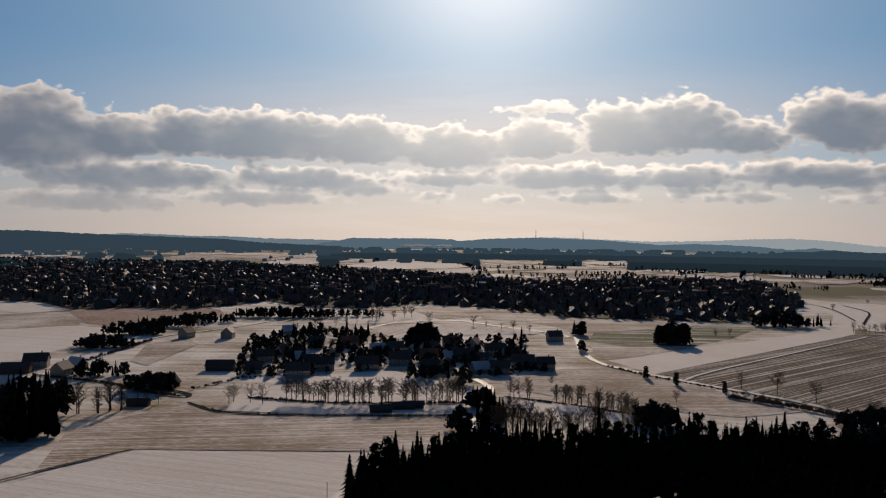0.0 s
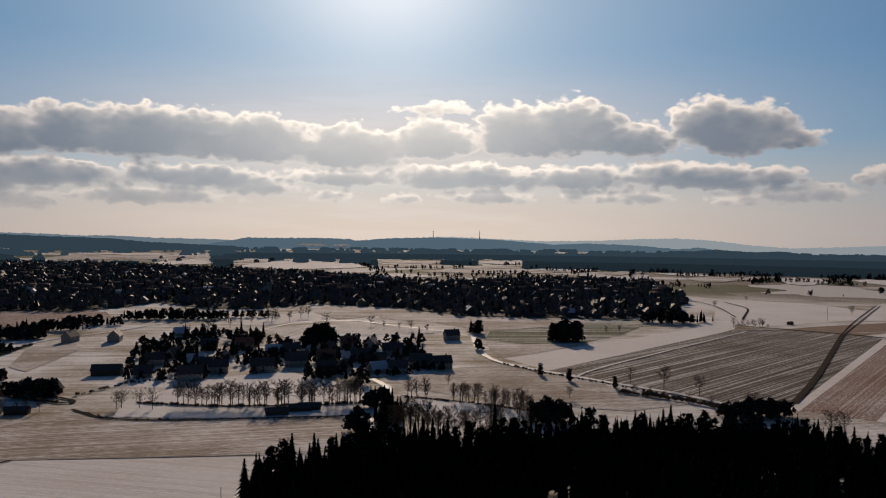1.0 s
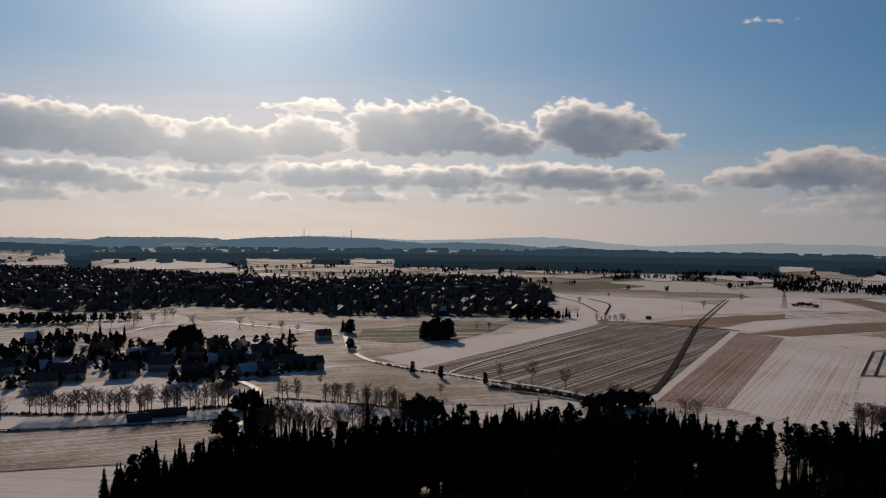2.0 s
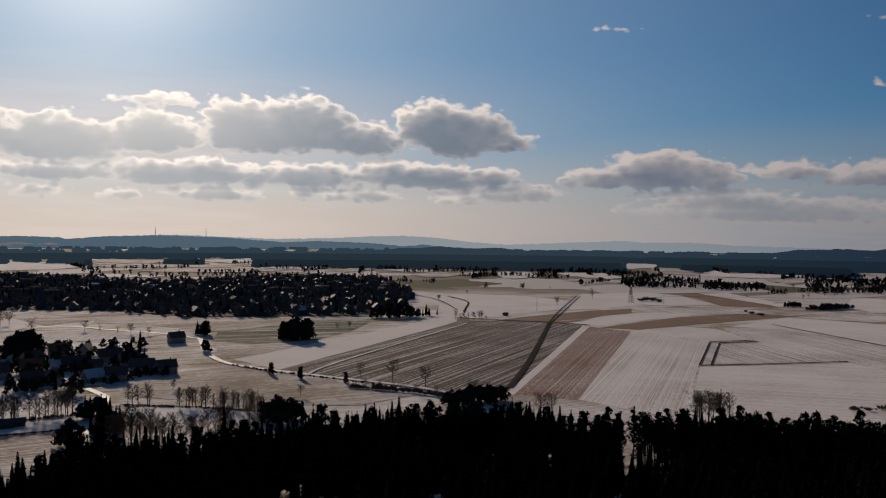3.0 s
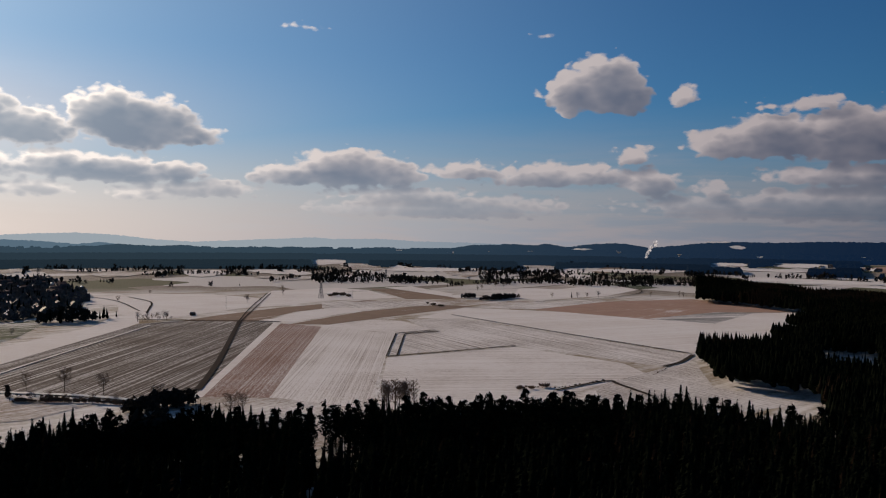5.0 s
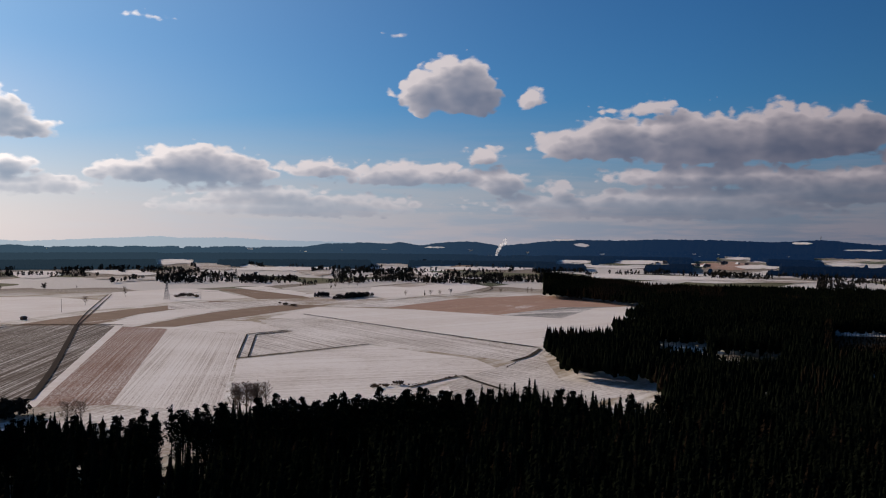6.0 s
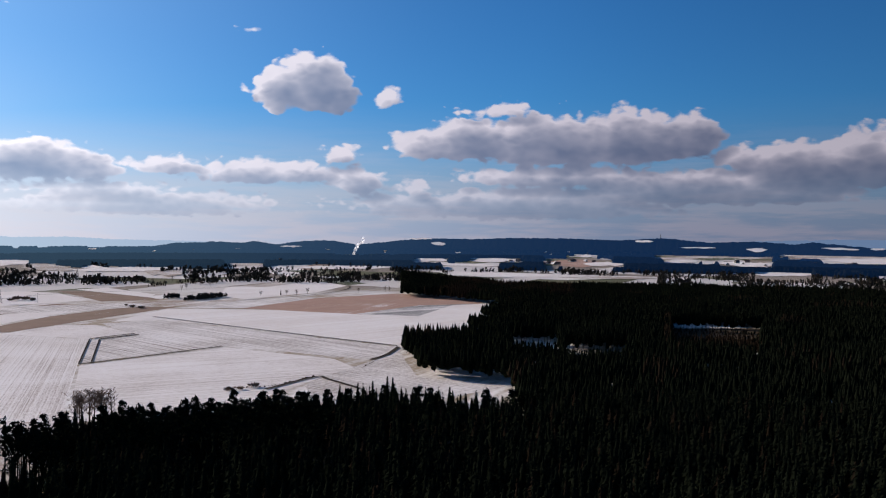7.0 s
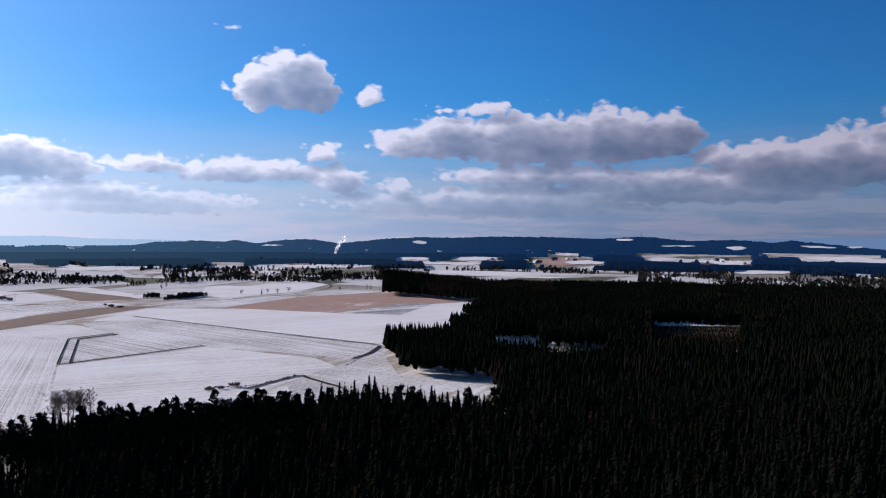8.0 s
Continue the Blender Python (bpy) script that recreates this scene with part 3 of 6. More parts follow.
RIDGE_MIDDLE = [(21.9, -1.28), (24.93, -1.06), (27.22, -1.19), (28.76, -1.1), (30.68, -1.28), (33.38, -1.32), (34.91, -1.34), (37.2, -1.39), (38.71,
    -1.33), (40.21, -1.43), (40.95, -1.23), (43.17, -1.27), (46.06, -1.26), (48.18, -0.96), (49.96, -0.92), (50.24, -0.86), (52.45, -0.94), (52.92,
    -0.81), (54.27, -1.01), (55.0, -1.0), (55.18, -0.91), (55.74, -0.85), (57.06, -0.74), (58.35, -0.76), (58.92, -0.87), (59.87, -1.01), (61.39,
    -1.35)]
RIDGE_EAST = [(57.61, -1.98), (58.17, -1.75), (58.92, -1.36), (59.87, -1.01), (61.39, -0.85), (63.68, -0.6), (65.6, -0.54), (67.52, -0.57), (70.21,
    -0.46), (74.4, -0.46), (77.4, -0.54), (78.88, -0.45), (80.34, -0.36), (81.79, -0.49), (83.22, -0.62), (86.01, -0.51), (88.38, -0.66), (89.37,
    -0.51), (91.32, -0.69), (93.82, -0.93), (96.8, -1.07)]
RIDGE_EAST_PALE = [(83.93, -0.72), (86.01, -0.51), (88.71, -0.41), (90.99, -0.31), (93.2, -0.32), (96.79, -0.2)]


def ridge(crest, foot, top, mat, label, rows=7):
    """A wooded hillside rising from its foot to an uneven crest."""
    a0, a1 = crest[0][0], crest[-1][0]
    n = int((a1 - a0) / 0.07)
    vertices, faces = [], []
    for i in range(rows + 2):
        for j in range(n + 1):
            az = a0 + (a1 - a0) * j / n
            angle = float(np.interp(az, [p[0] for p in crest], [p[1] for p in crest]))
            rough = top / 1490 * 1.1 * (noise.noise((az * 9, i * 3.1, top)) + 0.8 * noise.noise((az * 2.3, i, top)))
            v = min(i / rows, 1.0)
            r = foot + (top - foot) * v + (30 if i > rows else 0)
            x, y = r * math.sin(radians(az)), r * math.cos(radians(az))
            low = -0.02 * max(foot - 4250.0, 0.0)
            z = low + (100 + top * math.tan(radians(angle)) - low) * v ** 0.85 + rough * (v > 0) - (120 if i > rows else 0)
            vertices.append((x, y, z))
    for i in range(rows + 1):
        for j in range(n):
            k = i * (n + 1) + j
            faces.append((k, k + 1, k + n + 2, k + n + 1))
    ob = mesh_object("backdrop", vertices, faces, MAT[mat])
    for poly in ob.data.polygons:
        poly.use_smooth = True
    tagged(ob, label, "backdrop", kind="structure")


# the ridges' blue is haze emitted by their materials
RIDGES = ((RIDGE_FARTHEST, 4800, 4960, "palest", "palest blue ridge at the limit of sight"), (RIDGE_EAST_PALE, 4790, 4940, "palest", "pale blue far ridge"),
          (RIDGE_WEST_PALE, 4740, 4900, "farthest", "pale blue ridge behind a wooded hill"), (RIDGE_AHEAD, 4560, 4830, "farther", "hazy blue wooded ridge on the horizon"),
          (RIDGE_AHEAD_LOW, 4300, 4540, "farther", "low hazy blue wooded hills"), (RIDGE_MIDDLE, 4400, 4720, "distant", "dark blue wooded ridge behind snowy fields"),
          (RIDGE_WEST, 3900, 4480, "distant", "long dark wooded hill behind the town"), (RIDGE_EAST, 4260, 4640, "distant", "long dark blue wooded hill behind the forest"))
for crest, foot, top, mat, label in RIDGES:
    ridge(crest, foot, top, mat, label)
# snowy clearings on the slopes: ridge, azimuth from, to, angle from, to
SLOPE_FIELDS = [(RIDGE_WEST, -21.9, -19.72, -1.54, -1.39), (RIDGE_AHEAD, -2.91, -0.84, -1.16, -1.01), (RIDGE_AHEAD, -1.22, 0.63, -1.49, -1.26),
    (RIDGE_AHEAD, -0.53, 0.63, -1.18, -1.07), (RIDGE_MIDDLE, 42.07, 43.9, -1.57, -1.42), (RIDGE_MIDDLE, 44.99, 48.19, -1.54, -1.36), (RIDGE_MIDDLE,
    54.55, 56.14, -1.36, -1.16), (RIDGE_MIDDLE, 51.02, 54.27, -1.61, -1.39), (RIDGE_MIDDLE, 53.54, 58.74, -1.6, -1.26), (RIDGE_EAST, 78.52, 79.69,
    -0.71, -0.56), (RIDGE_EAST, 63.3, 64.91, -0.71, -0.6), (RIDGE_EAST, 64.83, 65.83, -1.05, -0.85), (RIDGE_EAST, 81.44, 83.58, -1.08, -0.97),
    (RIDGE_EAST, 85.51, 86.71, -1.17, -0.95), (RIDGE_EAST, 89.87, 91.96, -1.01, -0.87), (RIDGE_EAST, 92.59, 93.52, -0.97, -0.84)]
for crest, a0, a1, e0, e1 in SLOPE_FIELDS:
    foot, top = next((f, t) for c, f, t, _, _ in RIDGES if c is crest)

    def on_slope(az, angle):
        peak = 100 + top * math.tan(radians(float(np.interp(az, [p[0] for p in crest], [p[1] for p in crest]))))
        low = -0.02 * max(foot - 4250.0, 0.0)
        at = lambda v: (foot + (top - foot) * v, low + (peak - low) * v ** 0.85)
        lo, hi = 0.0, 1.0
        for _ in range(24):
            v = (lo + hi) / 2
            r, z = at(v)
            lo, hi = (v, hi) if math.degrees(math.atan2(z - 100, r)) < angle else (lo, v)
        r, z = at(lo)
        r -= 12
        return (r * math.sin(radians(az)), r * math.cos(radians(az)), z + 5)
    patch(on_slope, "snow", a0, a1, e0, e1, "snowy clearing on a wooded hillside")
# roads and tracks
strip("road", "road", [(128, 807), (122, 752), (116, 690), (120, 633), (142, 590), (175, 543), (208, 498), (224, 463), (228, 427)], 4.8, "narrow wet asphalt country road")
strip("road", "road", [(-104, 764), (-50, 898), (11, 925), (57, 875), (99, 829), (120, 787)], 4.0, "wet country road behind the village")
strip("road", "road", [(-269, 585), (-260, 753), (-215, 834), (-175, 922)], 4.0, "lane leading out of the village")
strip("road", "road", [(22, 562), (31, 526), (23, 491), (17, 433), (13, 378)], 4.5, "wet lane leading into the wood")
strip("track", "road", [(-20, 363), (-30, 337), (-38, 312), (-49, 282)], 4.0, "wet dirt track beside the snow field")
strip("track", "track", [(748, 1098), (587, 900), (496, 781)], 1.4, "dark muddy wheel track across the snow")
strip("track", "track", [(753, 1096), (593, 898), (498, 780)], 1.4, "dark muddy wheel track across the snow")
strip("track", "track", [(497, 781), (340, 562), (267, 466)], 4.5, "dark muddy farm track across the fields")
strip("track", "track", [(424, 868), (457, 832), (503, 785), (527, 748)], 4.0, "dark grassy field lane")
strip("track", "snow", [(161, 560), (206, 613), (410, 809)], 2.5, "snow-filled tramline in the ploughed field")
for off in (0.0, 9.0):  # the two grassy edges of a bent farm lane
    strip("track", "track", [(552 + off * 0.3, 594 - off), (446 + off, 491 - off * 0.3)], 1.3, "dark grassy edge of a farm lane", sharp=True)
    strip("track", "track", [(600 - off * 0.4, 588 - off), (552 + off * 0.3, 594 - off)], 3.5, "dark grassy edge of a farm lane", sharp=True)
strip("track", "track", [(446, 490), (487, 479), (570, 461)], 3.2, "dark grassy field boundary", sharp=True)
strip("track", "track", [(724, 684), (675, 481), (643, 333)], 2.2, "dark ditch along a field edge")
strip("track", "track", [(563, 315), (595, 317), (637, 329)], 3.5, "dark rutted field entrance")
strip("track", "track", [(429, 314), (481, 311), (477, 299), (457, 262)], 3.0, "dark ditch bank in the snow")
strip("track", "track", [(1144, 920), (1284, 929), (1404, 908), (1526, 796)], 3.0, "dark hedge bank between far fields")
strip("track", "track", [(1388, 898), (1270, 752), (1103, 703), (950, 734)], 2.5, "farm lane between far fields")
strip("track", "track", [(796, 1023), (909, 1035), (1045, 952), (1144, 920)], 2.5, "farm lane between far fields")
strip("track", "track", [(-175, 323), (-158, 349), (-138, 375)], 1.5, "dark field edge")
strip("track", "track", [(-273, 562), (-215, 538), (-188, 516), (-154, 495), (-154, 505), (-190, 531)], 3.0, "dark lane behind the trees")
strip("track", "track", [(-144, 477), (-116, 452), (-67, 447), (6, 450)], 2.6, "dark brook bank in the snow")
strip("track", "track", [(-114, 493), (-72, 482), (-26, 479), (19, 484)], 2.0, "dark brook bank with trees")
strip("track", "track", [(37, 503), (71, 483), (107, 455)], 2.0, "dark brook bank with alder trees")
strip("track", "track", [(552, 1156), (538, 1062), (489, 969), (463, 923)], 2.5, "farm track over the snowy rise")
strip("track", "track", [(513, 1184), (509, 1095), (469, 953)], 2.0, "farm track over the snowy rise")
strip("track", "road", [(271, 1058), (299, 1080), (370, 1233)], 9.0, "wet street in the town")


# ---- trees ----
import collections


def conifer(bm, whorls, boughs, rng, base=0.25, spread=0.12, core=0.55, taper=0.62):
    """A spruce one unit high: a dense heart and whorls of pointed, drooping boughs that shorten towards the tip."""
    levels = [(base - 0.03, 0.5), (base + 0.05, 1.0), (base + 0.45 * (1 - base), 0.55 ** taper), (base + 0.78 * (1 - base), 0.20 ** taper)]
    rings = []
    for z, wide in levels:
        turn = rng.random()
        rings.append([bm.verts.new((spread * core * wide * rng.uniform(0.8, 1.2) * math.cos(turn + 1.2566 * k), spread * core * wide * rng.uniform(0.8, 1.2) * math.sin(turn + 1.2566 * k), z)) for k in range(5)])
    tip = bm.verts.new((0, 0, 0.97))
    for low, up in zip(rings, rings[1:]):
        for k in range(5):
            bm.faces.new((low[k], low[(k + 1) % 5], up[(k + 1) % 5], up[k]))
    for k in range(5):
        bm.faces.new((rings[-1][k], rings[-1][(k + 1) % 5], tip))
    for i in range(whorls):
        u = (i + rng.random() * 0.6) / whorls
        z = base + (1.0 - base) * u
        reach = spread * (1 - u) ** taper * rng.uniform(0.55, 1.25) * min(1.0, 0.6 + 3.5 * u) + 0.010
        turn = rng.random() * 6.3
        for k in range(boughs):
            a = turn + 6.2832 * (k + 0.6 * rng.random()) / boughs
            far = reach * rng.uniform(0.65, 1.15)
            near, w = far * 0.25, far * 0.24 + 0.004
            dx, dy = math.cos(a), math.sin(a)
            zz = z + rng.uniform(-0.4, 0.4) / whorls
            bm.faces.new([bm.verts.new(p) for p in (
                (dx * near - dy * w, dy * near + dx * w, zz + 0.022), (dx * far, dy * far, zz - far * rng.uniform(0.05, 0.45)), (dx * near + dy * w, dy * near - dx * w, zz + 0.022))])


def pine(trunk, crown, rng, low=0.5, wide=0.13, tufts=32):
    """A plantation pine one unit high: a long bare stem with dead stubs, and an uneven crown of needle tufts."""
    lean = rng.uniform(-0.02, 0.02)
    pole(trunk, (0, 0, 0), (lean, 0, 0.6), 0.0105, 0.008, 6)
    pole(trunk, (lean, 0, 0.6), (lean * 1.5, 0, 0.97), 0.008, 0.002, 5)
    for _ in range(7):
        a, z = rng.random() * 6.3, rng.uniform(0.25, low)
        pole(trunk, (lean * z, 0, z), (0.035 * math.cos(a), 0.035 * math.sin(a), z + 0.01), 0.002, 0.001, 3)
    lobes = 11
    for i in range(lobes):
        u = (i + rng.random()) / lobes
        z = low + (0.93 - low) * u
        out = wide * (1 - 0.7 * u ** 1.6) * rng.uniform(0.15, 0.9)
        a = 2.4 * i + rng.random()
        middle = Vector((math.cos(a) * out, math.sin(a) * out, z))
        pole(trunk, (lean, 0, z - 0.05), middle, 0.004, 0.002, 3)
        size = rng.uniform(0.045, 0.075) * (1.25 - 0.5 * u)
        for _ in range(tufts):
            way = Vector((rng.gauss(0, 1), rng.gauss(0, 1), rng.gauss(0, 0.7))).normalized()
            c = middle + way * size * rng.uniform(0.3, 1.1)
            p, q = (Vector((rng.gauss(0, 1), rng.gauss(0, 1), rng.gauss(0, 1))).normalized() * rng.uniform(0.02, 0.042) for _ in range(2))
            crown.faces.new([crown.verts.new(v) for v in (c - p, c + q, c + p - q * 0.3)])


def pole(bm, a, b, ra, rb, sides=5):
    a, b = Vector(a), Vector(b)
    way = (b - a).normalized()
    u = way.orthogonal().normalized()
    v = way.cross(u)
    rings = []
    for c, r in ((a, ra), (b, rb)):
        rings.append([bm.verts.new(c + (u * math.cos(6.2832 * i / sides) + v * math.sin(6.2832 * i / sides)) * r) for i in range(sides)])
    for i in range(sides):
        j = (i + 1) % sides
        bm.faces.new((rings[0][i], rings[0][j], rings[1][j], rings[1][i]))


def bare_tree(trunk, crown, tall, rng, limbs=12, wide=0.34, fork=0.3):
    """A leafless broad-leaved tree: trunk and limbs in one mesh, branches and twigs in the other."""
    top = Vector((0.03 * tall * rng.uniform(-1, 1), 0.03 * tall * rng.uniform(-1, 1), tall * 0.8))
    pole(trunk, (0, 0, 0), top * 0.5, 0.020 * tall, 0.013 * tall, 6)
    pole(trunk, top * 0.5, top, 0.013 * tall, 0.004 * tall, 5)
    for i in range(limbs):
        u = fork + (0.95 - fork) * i / limbs
        start = top * (u / 0.95)
        a = 2.4 * i + rng.random()
        reach = tall * wide * (1.05 - 0.75 * abs(u - 0.5)) * rng.uniform(0.7, 1.1)
        tip = start + Vector((math.cos(a) * reach, math.sin(a) * reach, reach * rng.uniform(0.5, 1.1)))
        tip.z = min(tip.z, tall)
        pole(trunk, start, start.lerp(tip, 0.75), 0.006 * tall, 0.0025 * tall, 3)
        for k in range(7):
            p = start.lerp(tip, 0.2 + 0.13 * k)
            side = Vector((rng.uniform(-1, 1), rng.uniform(-1, 1), rng.uniform(0.1, 1.2))) * reach * 0.45
            q = p + side
            pole(crown, p, q, 0.0035 * tall, 0.0015 * tall, 3)
            for m in range(13):
                s = p.lerp(q, rng.uniform(0.25, 1.0))
                e = s + Vector((rng.uniform(-1, 1), rng.uniform(-1, 1), rng.uniform(-0.1, 1.1))) * reach * 0.26
                w = (e - s).cross(Vector((rng.uniform(-1, 1), rng.uniform(-1, 1), 0.3))).normalized() * 0.0030 * tall
                crown.faces.new([crown.verts.new(c) for c in (s - w, e, s + w)])


def thicket(bm, rng, count=150, squat=0.75):
    """A dense clump of upright twigs with an uneven outline, one unit high."""
    for _ in range(count):
        a, r = rng.random() * 6.3, 0.42 * math.sqrt(rng.random())
        s = Vector((math.cos(a) * r * 0.8, math.sin(a) * r * 0.8, 0.02 + 0.3 * rng.random()))
        tall = (1 - 1.2 * r * r) * rng.uniform(0.55, 1.0)
        e = Vector((math.cos(a) * r * 1.25 + rng.uniform(-.08, .08), math.sin(a) * r * 1.25 + rng.uniform(-.08, .08), tall * squat + 0.25 * rng.random()))
        w = Vector((rng.uniform(-1, 1), rng.uniform(-1, 1), 0)).normalized() * rng.uniform(0.03, 0.06)
        m = s.lerp(e, 0.6)
        vs = [bm.verts.new(c) for c in (s, m - w, e, m + w)]
        bm.faces.new((vs[0], vs[1], vs[2]))
        bm.faces.new((vs[0], vs[2], vs[3]))


def dense_tree(trunk, crown, rng, lobes=9, clumps=30, wide=0.27, low=0.22, coarse=1.0):
    """A close-grown tree: a short trunk and a crown of many small clumps gathered in uneven lobes."""
    pole(trunk, (0, 0, 0), (0, 0, 0.7), 0.022, 0.008, 6)
    for i in range(lobes):
        u = (i + rng.random()) / lobes
        z = low + (0.86 - low) * u
        out = wide * (1 - 0.75 * u ** 2) * rng.uniform(0.2, 0.8)
        a = 2.4 * i + rng.random()
        middle = Vector((math.cos(a) * out, math.sin(a) * out, z))
        pole(trunk, (0, 0, 0.5 * z), middle, 0.008, 0.003, 3)
        size = rng.uniform(0.11, 0.17)
        for _ in range(clumps):
            way = Vector((rng.gauss(0, 1), rng.gauss(0, 1), rng.gauss(0, 1))).normalized()
            c = middle + Vector((way.x, way.y, way.z * 0.85)) * size * rng.uniform(0.45, 1.1)
            s, t = (Vector((rng.gauss(0, 1), rng.gauss(0, 1), rng.gauss(0, 1))).normalized() * rng.uniform(0.035, 0.075) * coarse for _ in range(2))
            vs = [crown.verts.new(p) for p in (c - s, c - t, c + s, c + t * 1.3)]
            crown.faces.new((vs[0], vs[1], vs[2]))
            crown.faces.new((vs[0], vs[2], vs[3]))


def mesh_of(name, bm, mat):
    mesh = bpy.data.meshes.new(name)
    bm.to_mesh(mesh)
    bm.free()
    mesh.materials.append(mat)
    return mesh


def arrays(bm):
    """Vertices and triangles of a bmesh as arrays, for joining many copies."""
    bm.verts.index_update()
    v = np.array([x.co for x in bm.verts])
    f = np.array([[x.index for x in t] for face in bm.faces for t in ([face.verts[0], face.verts[i], face.verts[i + 1]] for i in range(1, len(face.verts) - 1))])
    return v, f


def joined(name, shapes, places, mat, label, category, kind="stuff"):
    """Many copies of a few shapes in one mesh. places: x, y, z, size, turn, shape."""
    vs, fs, n = [], [], 0
    for x, y, z, size, turn, which in places:
        v, f = shapes[which % len(shapes)]
        c, s = math.cos(turn) * size, math.sin(turn) * size
        vs.append(np.column_stack((v[:, 0] * c - v[:, 1] * s + x, v[:, 0] * s + v[:, 1] * c + y, v[:, 2] * size + z)))
        fs.append(f + n)
        n += len(v)
    v, f = np.concatenate(vs).astype(np.float32), np.concatenate(fs).astype(np.int32)
    mesh = bpy.data.meshes.new(name)
    mesh.vertices.add(len(v))
    mesh.vertices.foreach_set("co", v.ravel())
    mesh.loops.add(f.size)
    mesh.loops.foreach_set("vertex_index", f.ravel())
    mesh.polygons.add(len(f))
    mesh.polygons.foreach_set("loop_start", np.arange(0, f.size, 3, dtype=np.int32))
    mesh.update(calc_edges=True)
    mesh.materials.append(mat)
    return tagged(new(name, mesh), label, category, kind=kind)


def inside(x, y, poly):
    hit = False
    for (x1, y1), (x2, y2) in zip(poly, poly[1:] + poly[:1]):
        if (y1 > y) != (y2 > y) and x < (x2 - x1) * (y - y1) / (y2 - y1) + x1:
            hit = not hit
    return hit


def scatter(poly, gap, rng, jitter=0.42):
    xs, ys = [p[0] for p in poly], [p[1] for p in poly]
    out, y = [], min(ys)
    while y < max(ys):
        x = min(xs)
        while x < max(xs):
            px, py = x + (rng.random() - 0.5) * 2 * jitter * gap, y + (rng.random() - 0.5) * 2 * jitter * gap
            if inside(px, py, poly):
                out.append((px, py))
            x += gap
        y += gap
    return out


def polar(az, r):
    return (r * math.sin(radians(az)), r * math.cos(radians(az)))


def place_of(x, y):
    return math.degrees(math.atan2(x, y)), math.hypot(x, y)


TREE_RNG = random.Random(5)
SPRUCE, BARE, BUSH, DENSE = [], [], [], []  # templates: trunk mesh, crown mesh, one metre high
SPRUCE_SHAPES, SPRUCE_FAR, BARE_SHAPES, BUSH_SHAPES, DENSE_FAR, GARDEN_SHAPES = [], [], [], [], [], []


def build_templates():
    rng = TREE_RNG
    for i in range(6):
        trunk, crown = bmesh.new(), bmesh.new()
        if i < 4:
            conifer(crown, 30, 9, rng, (0.06, 0.14, 0.22, 0.30)[i], (0.225, 0.20, 0.21, 0.19)[i], 0.5, 0.8)
            pole(trunk, (0, 0, 0), (0, 0, 0.55), 0.011, 0.007, 6)
            pole(trunk, (0, 0, 0.55), (0, 0, 0.99), 0.007, 0.001, 5)
        else:
            pine(trunk, crown, rng, (0.50, 0.58)[i - 4], (0.13, 0.15)[i - 4])
        v, f = arrays(crown)
        w, g = arrays(trunk)
        SPRUCE_SHAPES.append((np.concatenate((v, w)), np.concatenate((f, g + len(v)))))
        SPRUCE.append((mesh_of("trunk", trunk, MAT["bark"]), mesh_of("crown", crown, MAT["needles"])))
        far = bmesh.new()
        conifer(far, 7, 5, rng, 0.25 + 0.04 * i, 0.24, 0.55, 0.95)
        SPRUCE_FAR.append(arrays(far))
        far.free()
        trunk, crown = bmesh.new(), bmesh.new()
        bare_tree(trunk, crown, 1.0, rng, 12 + i, (0.34, 0.26, 0.2, 0.38, 0.3, 0.18)[i], (0.25, 0.3, 0.2, 0.3, 0.35, 0.15)[i])
        v, f = arrays(crown)
        w, g = arrays(trunk)
        BARE_SHAPES.append((np.concatenate((v, w)), np.concatenate((f, g + len(v)))))
        BARE.append((mesh_of("trunk", trunk, MAT["bark"]), mesh_of("crown", crown, MAT["twigs"])))
        trunk, crown = bmesh.new(), bmesh.new()
        dense_tree(trunk, crown, rng, 11 + i % 3, 34, (0.3, 0.34, 0.26, 0.38, 0.32, 0.24)[i], (0.1, 0.12, 0.08, 0.15, 0.1, 0.08)[i])
        DENSE.append((mesh_of("trunk", trunk, MAT["bark"]), mesh_of("crown", crown, MAT["dense"])))
        trunk, crown = bmesh.new(), bmesh.new()
        dense_tree(trunk, crown, rng, 5, 5, 0.3, 0.15, 2.7)
        GARDEN_SHAPES.append(arrays(crown))
        trunk.free()
        crown.free()
        trunk, crown = bmesh.new(), bmesh.new()
        dense_tree(trunk, crown, rng, 9, 14, (0.44, 0.5, 0.4, 0.54, 0.46, 0.4)[i], 0.15, 1.7)
        DENSE_FAR.append(arrays(crown))
        trunk.free()
        crown.free()
        bush = bmesh.new()
        thicket(bush, rng, 90 + 15 * i, (0.75, 0.7, 0.8, 0.6, 0.75, 0.85)[i])
        BUSH_SHAPES.append(arrays(bush))
        BUSH.append(mesh_of("twigs", bush, MAT["twigs"]))


SPARE = collections.defaultdict(list)  # trees past counting: group, kind -> places


